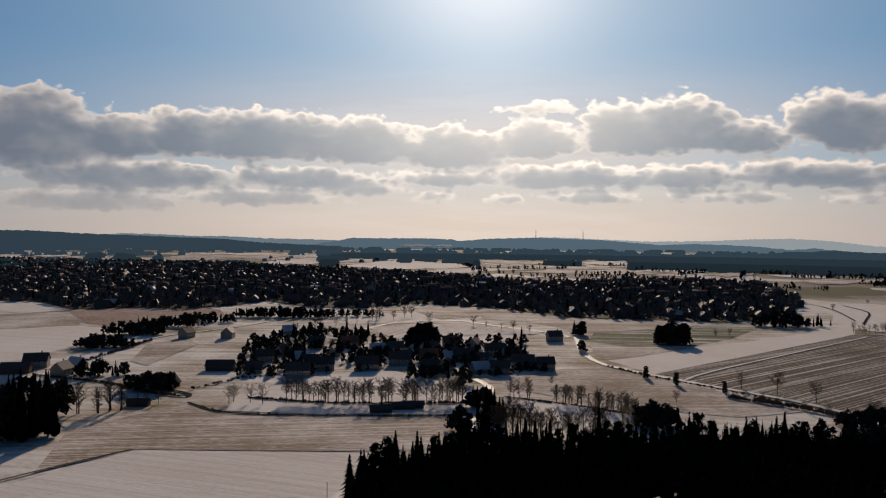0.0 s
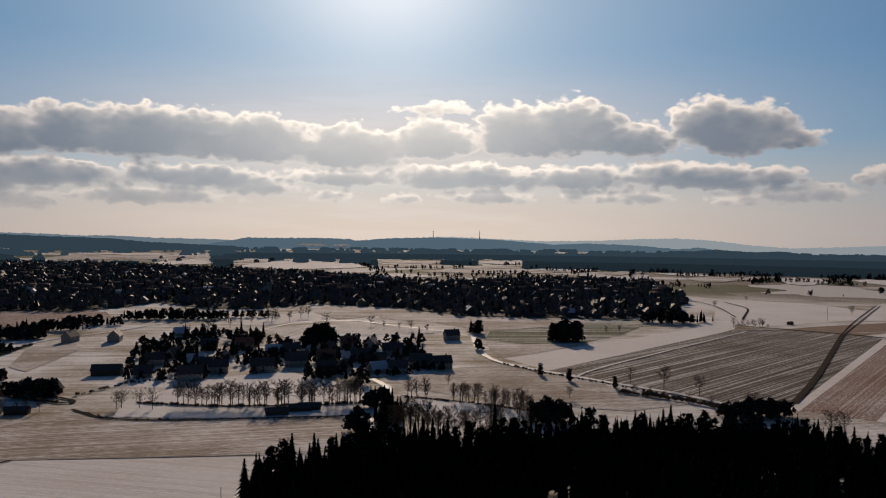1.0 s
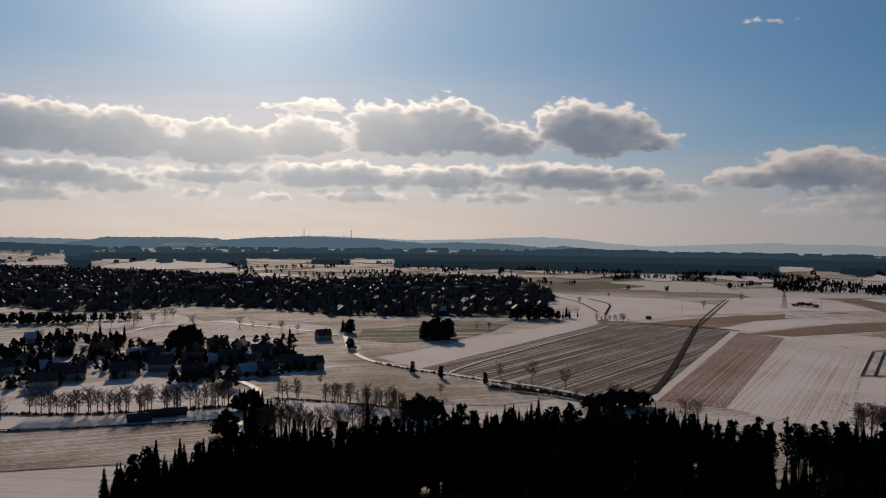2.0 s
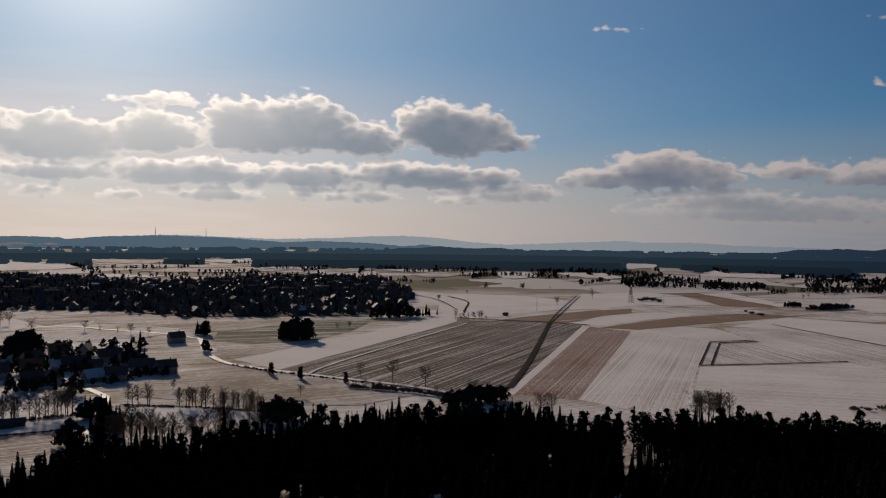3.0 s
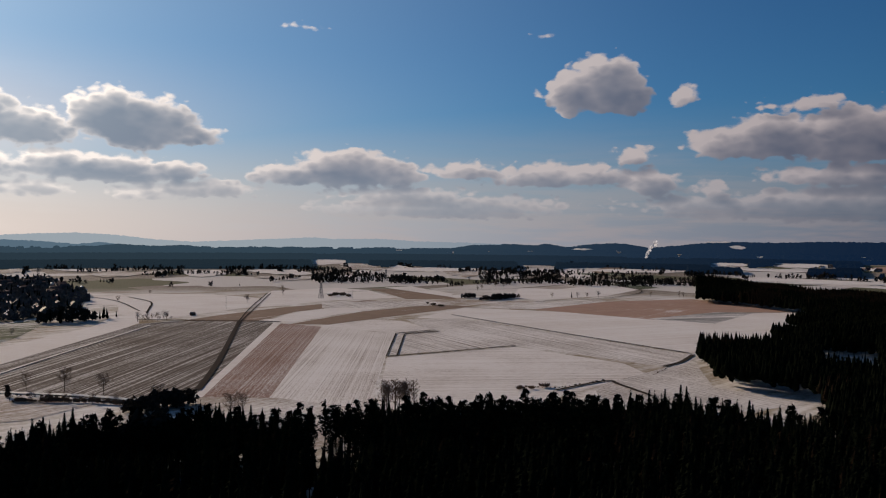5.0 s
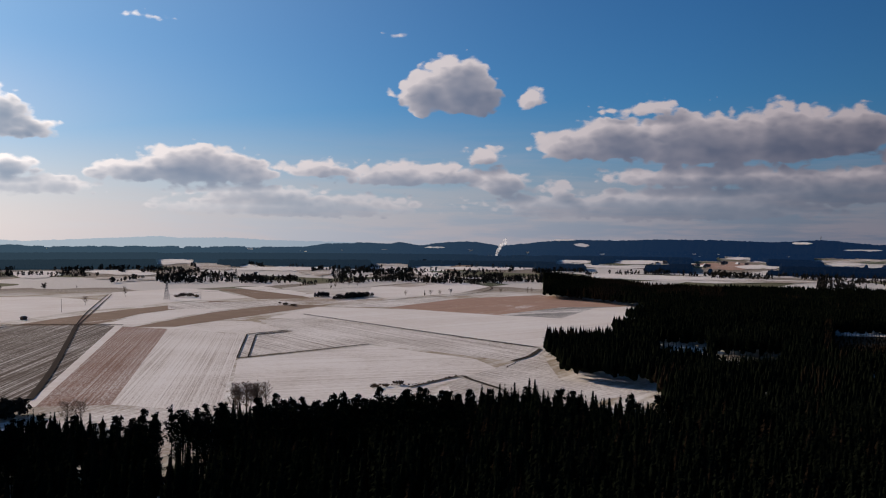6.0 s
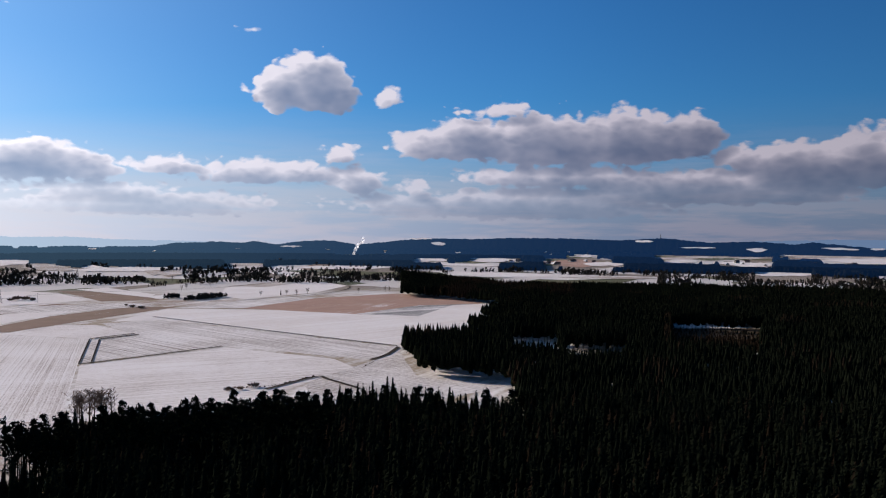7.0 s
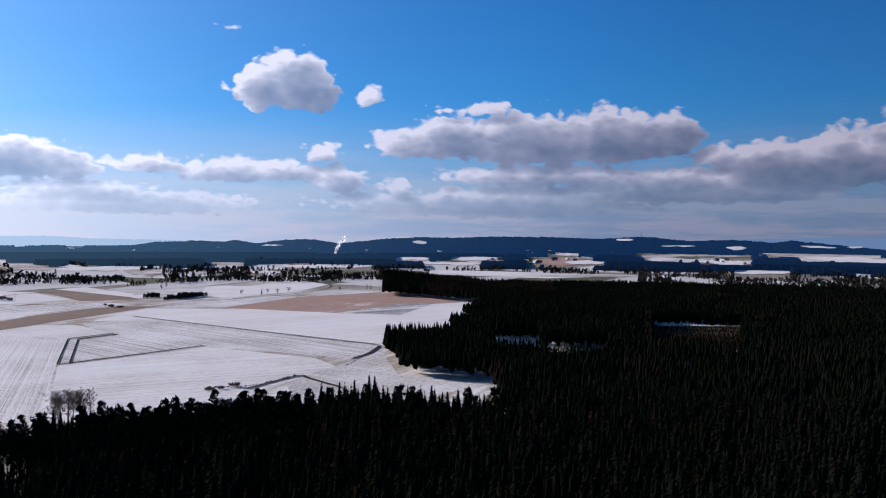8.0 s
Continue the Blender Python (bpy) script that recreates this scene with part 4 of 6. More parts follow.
def tree(kind, x, y, tall, label, group, which=None, name=None, z=0.0, single=True):
    """One tree as a thing: trunk and crown under an Empty."""
    rng = TREE_RNG
    if not single:
        SPARE[group, kind].append((x, y, z, tall, rng.random() * 6.3, rng.randrange(6) if which is None else which))
        return None
    stock = {"spruce": SPRUCE, "bare": BARE, "dense": DENSE}[kind]
    which = rng.randrange(6) if which is None else which
    root = tagged(new(name or {"spruce": "spruce_tree", "bare": "bare_tree", "dense": "leafless_tree"}[kind]), label, "tree", group)
    root.empty_display_size = 0.5
    root.matrix_world = pose(x, y, z, 0, 0, rng.random() * 360) @ Matrix.Diagonal((tall * rng.uniform(0.9, 1.1), tall * rng.uniform(0.9, 1.1), tall, 1))
    for mesh in stock[which]:
        part = new(mesh.name.split(".")[0], mesh)
        part.parent = root
    return root


def bush(x, y, tall, label="leafless bush on the snowy field", wide=1.2, group="bushes in the fields", single=True):
    rng = TREE_RNG
    if not single:
        SPARE[group, "bush"].append((x, y, 0, tall, rng.random() * 6.3, rng.randrange(6)))
        return None
    ob = tagged(new("bush", BUSH[rng.randrange(6)]), label, "bush", group)
    ob.matrix_world = pose(x, y, 0, 0, 0, rng.random() * 360) @ Matrix.Diagonal((tall * wide, tall * wide, tall, 1))
    return ob


# the near wood: azimuth, distance of its far edge; the fringe is built tree by tree
EDGE = [(-6.5, 285), (-4, 300), (0.6, 322), (3, 340), (8, 332), (12, 345), (15.6, 352), (20, 366), (25, 376), (30, 385), (33, 372), (35, 362), (38, 378), (44, 380), (55, 388), (62, 398), (72, 392), (80, 430), (104, 430)]
NEAR_WOOD = [polar(a, r) for a, r in EDGE] + [polar(a, 225) for a in (104, 80, 60, 40, 20, 5, -6)]
RIGHT_WOOD = [polar(72, 405), polar(80, 425), polar(104, 425), polar(104, 1500), polar(90, 1480), polar(78, 1450), polar(70.5, 1420), (1551, 795), (1119, 573), (1112, 506),
              (1063, 408), (1012, 365), (880, 351), (844, 311), (776, 328), (726, 284), (677, 308), (648, 331), (583, 296), (546, 267), (512, 247), (514, 225), (514, 185)]
# open snowy rides among the trees: azimuth from, to, distance from, to, share of trees left
RIDES = [(22, 29, 312, 338, 0.0), (22, 29, 338, 392, 0.75), (37.3, 38.1, 300, 400, 0.0), (38.1, 42, 300, 345, 0.35), (38.1, 42, 345, 400, 0.8),
         (14, 40, 225, 292, 0.25), (41, 56, 225, 262, 0.4), (32.4, 32.9, 290, 345, 0.0), (48, 53, 296, 312, 0.1), (57, 63, 290, 300, 0.1)]
YOUNG = [(81, 86.5, 690, 790, 0.65), (81, 86.5, 790, 890, 0.25), (70.4, 73.6, 640, 745, 0.25), (74, 78, 620, 703, 0.25)]
CLEARINGS = [(81.3, 85.8, 897, 918, 0.0), (81.0, 86.2, 930, 950, 0.0), (70.6, 73.4, 752, 772, 0.1), (74.2, 77.8, 710, 720, 0.1), (83, 85.5, 600, 640, 0.2)]
LARCHES = [(66.0, 74.5, 1180, 1520), (63.0, 65.2, 700, 830), (80.5, 86.5, 700, 890), (89.5, 93.5, 560, 640)]  # azimuth, distance


def keep(x, y, rules, rng):
    az, r = place_of(x, y)
    for a0, a1, r0, r1, share in rules:
        if a0 < az < a1 and r0 < r < r1:
            return rng.random() < share
    return True


def build_woods():
    rng = TREE_RNG
    edge_az, edge_r = [a for a, r in EDGE], [r for a, r in EDGE]
    fringe, rest, brown = [], [], []
    for x, y in scatter(NEAR_WOOD, 4.1, rng, 0.45):
        az, r = place_of(x, y)
        if not keep(x, y, RIDES, rng) or az > 97:
            continue
        (fringe if r > np.interp(az, edge_az, edge_r) - 6.5 and -7 < az < 73 else rest).append((x, y, az, r))
    tops = lambda az: 0.95 + 0.13 * noise.noise((az * 0.35, 4.2, 0)) + 0.08 * noise.noise((az * 1.4, 1.2, 0)) + 0.08 * smooth(40, 48, az)
    stem = lambda az, r: 22 < az < 29.5 or 36 < az < 42 or 43.5 < az < 58 and r > 318
    for i, (x, y, az, r) in enumerate(fringe):
        high = 27.3 * tops(az) * rng.uniform(0.84, 1.04) * (1.08 if rng.random() < 0.1 else 1.0)
        if i % 4 < 3 and i < 800:
            pines = rng.random() < (0.88 if stem(az, r) else 0.62)
            tree("spruce", x, y, high, "tall pine with a bare stem at the plantation's edge" if pines else "tall dark spruce at the edge of the plantation",
                 "conifers along the wood's edge", rng.choice((4, 5)) if pines else rng.choice((0, 1, 1, 2, 3)), name="pine_tree" if pines else "spruce_tree")
        else:
            rest.append((x, y, az, r))
    inner, stems = [], []
    for i in range(6):
        bm = bmesh.new()
        conifer(bm, 13, 6, rng, (0.30, 0.36, 0.40, 0.34, 0.45, 0.42)[i], (0.18, 0.195, 0.175, 0.20, 0.185, 0.205)[i], 0.45, 0.85)
        inner.append(arrays(bm))
        bm.free()
        trunk, crown = bmesh.new(), bmesh.new()
        pine(trunk, crown, rng, 0.52, 0.14, 17)
        v, f = arrays(crown)
        w, g = arrays(trunk)
        stems.append((np.concatenate((v, w)), np.concatenate((f, g + len(v)))))
        trunk.free()
        crown.free()
    places, bare_stems = [], []
    for x, y, az, r in rest:
        spot = (x, y, 0, 25.8 * tops(az) * rng.uniform(0.88, 1.04), 6.3 * rng.random(), rng.randrange(6))
        larch = rng.random() < 0.05 + 0.20 * max(0.0, noise.noise((x / 35, y / 35, 3.0)))
        (bare_stems if stem(az, r) and r > 312 else brown if larch else places).append(spot)
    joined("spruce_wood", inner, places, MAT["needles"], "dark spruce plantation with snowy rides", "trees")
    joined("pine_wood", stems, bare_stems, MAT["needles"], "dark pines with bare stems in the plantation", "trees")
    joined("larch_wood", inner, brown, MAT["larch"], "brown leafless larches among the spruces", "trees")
    places, thin, brown, low = [], [], [], []
    for x, y in scatter(RIGHT_WOOD, 5.3, rng):
        az, r = place_of(x, y)
        if az < 97 and keep(x, y, CLEARINGS, rng):
            young = min([k for a0, a1, r0, r1, k in YOUNG if a0 < az < a1 and r0 < r < r1] + [1.0])
            size = 19 * young * (1 + 0.22 * noise.noise((x / 70, y / 70, 0))) * rng.uniform(0.88, 1.06)
            larch = noise.noise((x / 90, y / 60, 8.0)) + (0.5 if any(a0 < az < a1 and r0 < r < r1 for a0, a1, r0, r1 in LARCHES) else -0.12) > 0.16 + 0.5 * rng.random()
            (brown if larch else thin if r > 800 else places).append((x, y, 0, size, 6.3 * rng.random(), rng.randrange(6)))
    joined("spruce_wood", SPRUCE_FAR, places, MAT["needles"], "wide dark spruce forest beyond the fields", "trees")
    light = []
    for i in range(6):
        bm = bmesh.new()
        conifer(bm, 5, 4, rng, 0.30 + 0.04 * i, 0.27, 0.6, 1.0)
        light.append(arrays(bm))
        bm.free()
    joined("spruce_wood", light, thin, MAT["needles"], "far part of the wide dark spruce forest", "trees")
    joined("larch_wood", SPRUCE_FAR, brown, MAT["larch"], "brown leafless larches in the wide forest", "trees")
    # rows of stems before the open strips of the wide forest
    row_places = []
    for a0, a1, r, gap in ((81.2, 85.8, 893, 3.5), (81.0, 86.2, 926, 3.5), (70.6, 73.4, 748, 3.0), (74.2, 77.8, 706, 4.0)):
        count = int(radians(a1 - a0) * r / gap)
        for i in range(count):
            row_places.append((*polar(a0 + (a1 - a0) * (i + rng.random() * 0.8) / count, r + rng.uniform(-6, 4)), 0, rng.uniform(16, 20), 6.3 * rng.random(), rng.randrange(6)))
    joined("pine_wood", stems, row_places, MAT["needles"], "rows of bare-stemmed pines before a snowy clearing", "trees")
    # leafless trees and undergrowth in the rides of the near wood
    floor = [(x, y, 0, rng.uniform(2, 5), 6.3 * rng.random(), rng.randrange(6)) for x, y in scatter([polar(14, 292), polar(56, 262), polar(56, 225), polar(14, 225)], 6, rng)]
    joined("undergrowth", BUSH_SHAPES, floor, MAT["twigs"], "brown leafless undergrowth in a forest ride", "bushes")
    for az, r, high in ((45, 300, 17), (47, 285, 15), (58, 300, 20), (60.5, 310, 21), (52, 320, 19), (66, 320, 20), (70, 345, 18)):
        tree("bare", *polar(az, r), high, "tall leafless broad-leaved tree among spruces", "leafless trees in the wood", name="bare_tree")


build_templates()
build_woods()


# woods of the plain: azimuth from, to, angle of their foot, of their tops
WOODS_WEST = [(6.58, 9.97, -2.7, -1.98), (9.97, 12.45, -2.57, -2.12), (12.57, 13.37, -2.88, -2.39), (5.63, 6.39, -2.73, -2.24), (3.57, 4.71, -3.14,
    -2.68), (12.45, 19.14, -2.52, -1.45), (19.15, 27.8, -2.58, -1.31), (-8.54, -6.84, -2.46, -1.77), (-9.1, -7.78, -2.31, -2.01), (0.06, 2.56, -2.4,
    -1.9), (-7.03, -0.91, -1.98, -1.52), (-27.76, -18.69, -1.78, -1.53), (-0.91, 6.76, -2.0, -1.54), (6.76, 12.37, -1.92, -1.43)]
WOODS_MIDDLE = [(26.85, 37.21, -2.76, -1.38), (38.72, 50.6, -2.21, -1.58), (37.22, 39.11, -3.63, -2.33), (39.12, 44.66, -3.62, -2.79), (40.98, 42.82,
    -2.79, -2.19), (44.65, 50.61, -2.7, -2.08), (48.56, 53.61, -3.07, -1.71), (50.61, 58.0, -2.12, -1.46), (21.91, 26.86, -3.55, -3.02), (27.25, 33.4,
    -3.82, -3.32)]
WOODS_RIGHT = [(39.14, 53.91, -2.48, -1.51), (48.56, 53.91, -3.1, -2.43), (53.91, 63.31, -3.27, -2.89), (56.49, 61.4, -2.47, -1.82), (61.4, 64.46,
    -2.79, -1.64), (64.46, 73.66, -1.97, -1.51), (63.31, 72.53, -2.83, -1.98), (72.53, 80.38, -2.94, -2.41), (76.68, 80.01, -2.38, -1.4), (78.9,
    96.81, -1.45, -1.02), (77.8, 83.96, -2.7, -1.96), (83.96, 90.06, -2.56, -1.98), (86.05, 96.83, -2.5, -1.73)]


def build_far_woods():
    """Closed canopies, tree top by tree top, with the far fields left open."""
    rng = np.random.default_rng(11)
    tall, step = 13.0, 0.11
    azs = np.arange(-30, 97.5, step)
    rs = [1480.0]
    while rs[-1] < 4250:
        rs.append(rs[-1] + 5.5 + rs[-1] / 420)
    rs = np.array(rs)
    wave = np.array([noise.noise((a * 1.3, 3.3, 0.0)) + 0.6 * noise.noise((a * 5.0, 1.1, 0.0)) for a in azs])
    A, R = np.meshgrid(azs[:-1] + step / 2, (rs[:-1] + rs[1:]) / 2)
    foot, top = -np.degrees(np.arctan(100 / R)), -np.degrees(np.arctan((100 - tall) / R))
    sway = np.array([[noise.noise((x / 75, y / 75, 7.0)) + 0.5 * noise.noise((x / 24, y / 24, 2.0)) for x, y in zip(row_x, row_y)] for row_x, row_y in
                     zip(R[::1] * np.sin(np.radians(A)), R[::1] * np.cos(np.radians(A)))])
    mask = np.zeros(A.shape, bool)
    for a0, a1, e0, e1 in WOODS_WEST + WOODS_MIDDLE + WOODS_RIGHT:
        edge = 0.06 * wave[None, :-1]
        mask |= (A + 0.7 * sway > a0) & (A + 0.7 * sway < a1) & (foot > e0 + edge) & (top < e1 + 0.7 * edge)
    # scattered groves between the fields
    mask |= (R > np.where(A > 60, 1640, np.where(A > 36, 1560, 1800))) & (sway + 0.4 * wave[None, :-1] > np.where(A > 60, 0.05, np.where(A > 22, 0.02, 0.24)))
    for _, a0, a1, e0, e1 in FAR_FIELDS:
        mask &= ~((A + 0.12 * sway > a0) & (A + 0.12 * sway < a1) & (top > e0 + 0.02) & (foot < e1))
    mask &= ~((R < 2150) & (sway < -0.16))
    mask &= ~((R < 1640) & (A > 66))
    loose = np.argwhere(mask & (R < 2150))
    trees = []
    for i, j in loose[rng.random(len(loose)) < 0.26]:
        x, y = polar(A[i, j] + step * (rng.random() - 0.5), R[i, j] + 8 * (rng.random() - 0.5))
        trees.append((x, y, 0.0, (6 + 8 * rng.random()) * (0.85 + 0.4 * sway[i, j]), 6.3 * rng.random(), int(rng.integers(6))))
    joined("hedgerow_trees", [GARDEN_SHAPES[i] for i in range(6)], [t for t in trees if t[5] > 1], MAT["dense"], "dark loose groves and tree lines between far fields", "trees")
    joined("hedgerow_trees", SPRUCE_FAR, [t for t in trees if t[5] < 2], MAT["needles"], "dark firs in the groves between far fields", "trees")
    mask &= R >= 2150
    high = np.zeros((len(rs), len(azs)), bool)
    high[1:-1, 1:-1] = mask[:-1, :-1] & mask[1:, :-1] & mask[:-1, 1:] & mask[1:, 1:]
    bump_up = tall * (0.95 + 0.22 * (rng.random(high.shape) - 0.5))
    VA, VR = np.meshgrid(azs, rs)
    VA = VA + (rng.random(VA.shape) - 0.5) * step * 0.7
    VR = VR + (rng.random(VR.shape) - 0.5) * 7.0
    points = np.stack((VR * np.sin(np.radians(VA)), VR * np.cos(np.radians(VA)), np.where(high, bump_up, 0.3)), -1).reshape(-1, 3)
    cells = np.argwhere(mask)
    mid = rs[cells[:, 0]]
    n = len(azs)
    # canopies farther out get a material with more emitted haze
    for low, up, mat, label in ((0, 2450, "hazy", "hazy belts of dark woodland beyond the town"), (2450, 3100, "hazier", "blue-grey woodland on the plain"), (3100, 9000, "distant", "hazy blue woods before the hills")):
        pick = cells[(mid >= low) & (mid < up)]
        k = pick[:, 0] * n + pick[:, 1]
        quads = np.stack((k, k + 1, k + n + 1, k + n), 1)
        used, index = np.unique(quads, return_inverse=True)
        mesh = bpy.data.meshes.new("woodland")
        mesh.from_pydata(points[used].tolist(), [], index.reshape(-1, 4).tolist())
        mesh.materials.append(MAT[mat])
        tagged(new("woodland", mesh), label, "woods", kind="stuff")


build_far_woods()


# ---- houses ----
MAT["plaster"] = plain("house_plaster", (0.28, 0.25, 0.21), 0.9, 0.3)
# town plaster: the walls' shade is put into this dark base colour
MAT["shaded_plaster"] = plain("weathered_plaster", (0.09, 0.085, 0.08), 0.9, 0.5)
MAT["gardens"] = field("town_gardens", (0.045, 0.04, 0.03, 1), 0.34, 15, 0.1, 12.0, 0.9)
MAT["timber"] = plain("dark_timber", (0.10, 0.07, 0.05), 0.85, 0.3)
MAT["tile"] = plain("dark_roof_tile", (0.085, 0.06, 0.055), 0.75, 0.4)
MAT["red_tile"] = plain("red_roof_tile", (0.22, 0.085, 0.05), 0.75, 0.3)
MAT["roof_snow"] = plain("snowy_roof", (0.50, 0.50, 0.52), 0.8, 0.2)
MAT["brick"] = plain("chimney_brick", (0.20, 0.10, 0.07), 0.9)
MAT["pane"] = plain("dark_window_glass", (0.03, 0.035, 0.04), 0.08, 0.1)
MAT["white_frame"] = plain("white_paint", (0.7, 0.7, 0.68), 0.6, 0.05)
MAT["steel"] = plain("galvanised_steel", (0.09, 0.095, 0.10), 0.8, 0.1)


def box(bm, x0, x1, y0, y1, z0, z1):
    v = [bm.verts.new(p) for p in ((x0, y0, z0), (x1, y0, z0), (x1, y1, z0), (x0, y1, z0), (x0, y0, z1), (x1, y0, z1), (x1, y1, z1), (x0, y1, z1))]
    for f in ((3, 2, 1, 0), (4, 5, 6, 7), (0, 1, 5, 4), (1, 2, 6, 5), (2, 3, 7, 6), (3, 0, 4, 7)):
        bm.faces.new([v[i] for i in f])


def part(name, bm, mat, parent, label=""):
    ob = new(name, mesh_of(name, bm, MAT[mat]))
    ob.parent = parent
    return tagged(ob, label)


def house(long, wide, eaves, ridge, wall, roof, label, windows=True, group="village houses", name="house", category="house"):
    """A gabled house along x: wall, two roof slopes, chimney, and windows with frames."""
    root = tagged(new(name), label, category, group)
    bm = bmesh.new()
    a, b = long / 2, wide / 2
    pts = [(-b, 0), (b, 0), (b, eaves), (0, ridge - 0.15), (-b, eaves)]
    ends = [[bm.verts.new((x, y, z)) for y, z in pts] for x in (-a, a)]
    for i in range(5):
        j = (i + 1) % 5
        bm.faces.new((ends[0][i], ends[0][j], ends[1][j], ends[1][i]))
    bm.faces.new(ends[0][::-1])
    bm.faces.new(ends[1])
    part("wall", bm, wall, root)
    slope = (ridge - eaves) / b
    for side in (-1, 1):
        bm = bmesh.new()
        out = b + 0.6
        sheet_pts = [(0, ridge), (side * out, ridge - slope * out), (side * out, ridge - slope * out + 0.25), (0, ridge + 0.25)]
        ends = [[bm.verts.new((x, y, z)) for y, z in sheet_pts] for x in (-a - 0.5, a + 0.5)]
        for i in range(4):
            j = (i + 1) % 4
            bm.faces.new((ends[0][i], ends[0][j], ends[1][j], ends[1][i]))
        bm.faces.new(ends[0][::-1])
        bm.faces.new(ends[1])
        part("roof_slope", bm, roof, root)
    if windows is not None:
        bm = bmesh.new()
        box(bm, a * 0.4, a * 0.4 + 0.7, 0.4, 1.1, ridge - 1.2, ridge + 1.2)
        box(bm, a * 0.4 - 0.1, a * 0.4 + 0.8, 0.3, 1.2, ridge + 1.2, ridge + 1.35)
        part("chimney", bm, "brick", root)
    if windows:
        for z in [1.1] + ([3.6] if eaves > 4.8 else []):
            count = max(2, int(long / 3.2))
            for i in range(count):
                x = -a + long * (i + 0.5) / count
                for side in (-1, 1):
                    bm = bmesh.new()
                    box(bm, x - 0.55, x + 0.55, *sorted((side * (b - 0.05), side * (b + 0.05))), z, z + 1.3)
                    win = part("window", bm, "white_frame", root)
                    bm = bmesh.new()
                    box(bm, x - 0.45, x + 0.45, *sorted((side * (b + 0.02), side * (b + 0.07))), z + 0.1, z + 1.2)
                    part("pane", bm, "pane", win)
    return root


HOUSE_LABELS = {"tile": "pale plastered house with a dark tiled gable roof", "red_tile": "pale plastered house with a red tiled roof",
                "roof_snow": "pale plastered house with a snow-covered roof", "barn": "dark timber barn with a long tiled roof"}
STOCK = []


def build_stock():
    for long, wide, eaves, ridge, wall, roof in ((13, 9, 5.2, 9.5, "plaster", "tile"), (11, 9, 3.2, 8.2, "plaster", "tile"), (14, 10, 5.0, 9.8, "plaster", "red_tile"),
                                                 (12, 9, 3.4, 8.0, "plaster", "roof_snow"), (19, 9, 3.6, 7.2, "timber", "tile"), (16, 10, 5.4, 10.2, "plaster", "tile"), (12, 5.5, 2.4, 4.0, "timber", "tile")):
        label = HOUSE_LABELS["barn" if wall == "timber" else roof]
        STOCK.append(house(long, wide, eaves, ridge, wall, roof, label, windows=wall != "timber" or None))


# village houses: place, turn in degrees, which of the stock
VILLAGE_EAST = [
    ((102, 762), 10, 0), ((74, 603), 5, 0), ((59, 610), -15, 5), ((41, 585), -10, 0), ((-53, 596), 0, 5), ((-52, 679), 10, 3), ((-63, 657), 90, 1),
    ((-38, 680), 20, 0), ((-28, 623), 80, 1), ((-9, 587), 5, 0), ((3, 599), 60, 1), ((16, 639), 10, 5), ((-10, 681), 30, 0), ((8, 715), 5, 2),
    ((27, 589), 20, 3), ((42, 669), 0, 5), ((27, 706), 70, 0), ((54, 655), 15, 0), ((-21, 467), 0, 6), ((-16, 470), 0, 6), ((-33, 458), 5, 6)]
VILLAGE_WEST = [
    ((-97, 566), 5, 5), ((-133, 630), 10, 0), ((-126, 665), 60, 1), ((-105, 632), 15, 3), ((-106, 708), 0, 0), ((-86, 662), 80, 1), ((-78, 710), 10, 2),
    ((-130, 580), 5, 1), ((-156, 591), 0, 4), ((-195, 765), 90, 5), ((-232, 763), 70, 0), ((-280, 793), 30, 3), ((-258, 593), -30, 3), ((-255, 563), 80, 0),
    ((-288, 596), 10, 5), ((-290, 572), 5, 4), ((-267, 512), 40, 3), ((-178, 516), 5, 0), ((-171, 526), 70, 1), ((-170, 470), 0, 6), ((-146, 802), 20, 3), ((-83, 595), 5, 0)]


def build_village():
    for x_y, turn, which in VILLAGE_EAST + VILLAGE_WEST:
        copy_thing(STOCK[which], pose(*x_y, 0, 0, 0, turn + 3))


# the town: outline of its built-up ground
TOWN = [(-633, 1117), (-543, 1117), (-446, 1015), (-374, 1044), (-313, 1027), (-267, 1094), (-244, 1157), (-160, 1064), (-102, 1062), (-33, 1134), (70, 1078), (142, 972),
        (223, 954), (316, 927), (419, 1009), (521, 1217), (597, 1569), (467, 1669), (291, 1627), (182, 1530), (116, 1620), (19, 1758), (-108, 1920), (-247, 2001),
        (-437, 2143), (-701, 2299), (-914, 2330), (-1185, 2436), (-1403, 2475)]


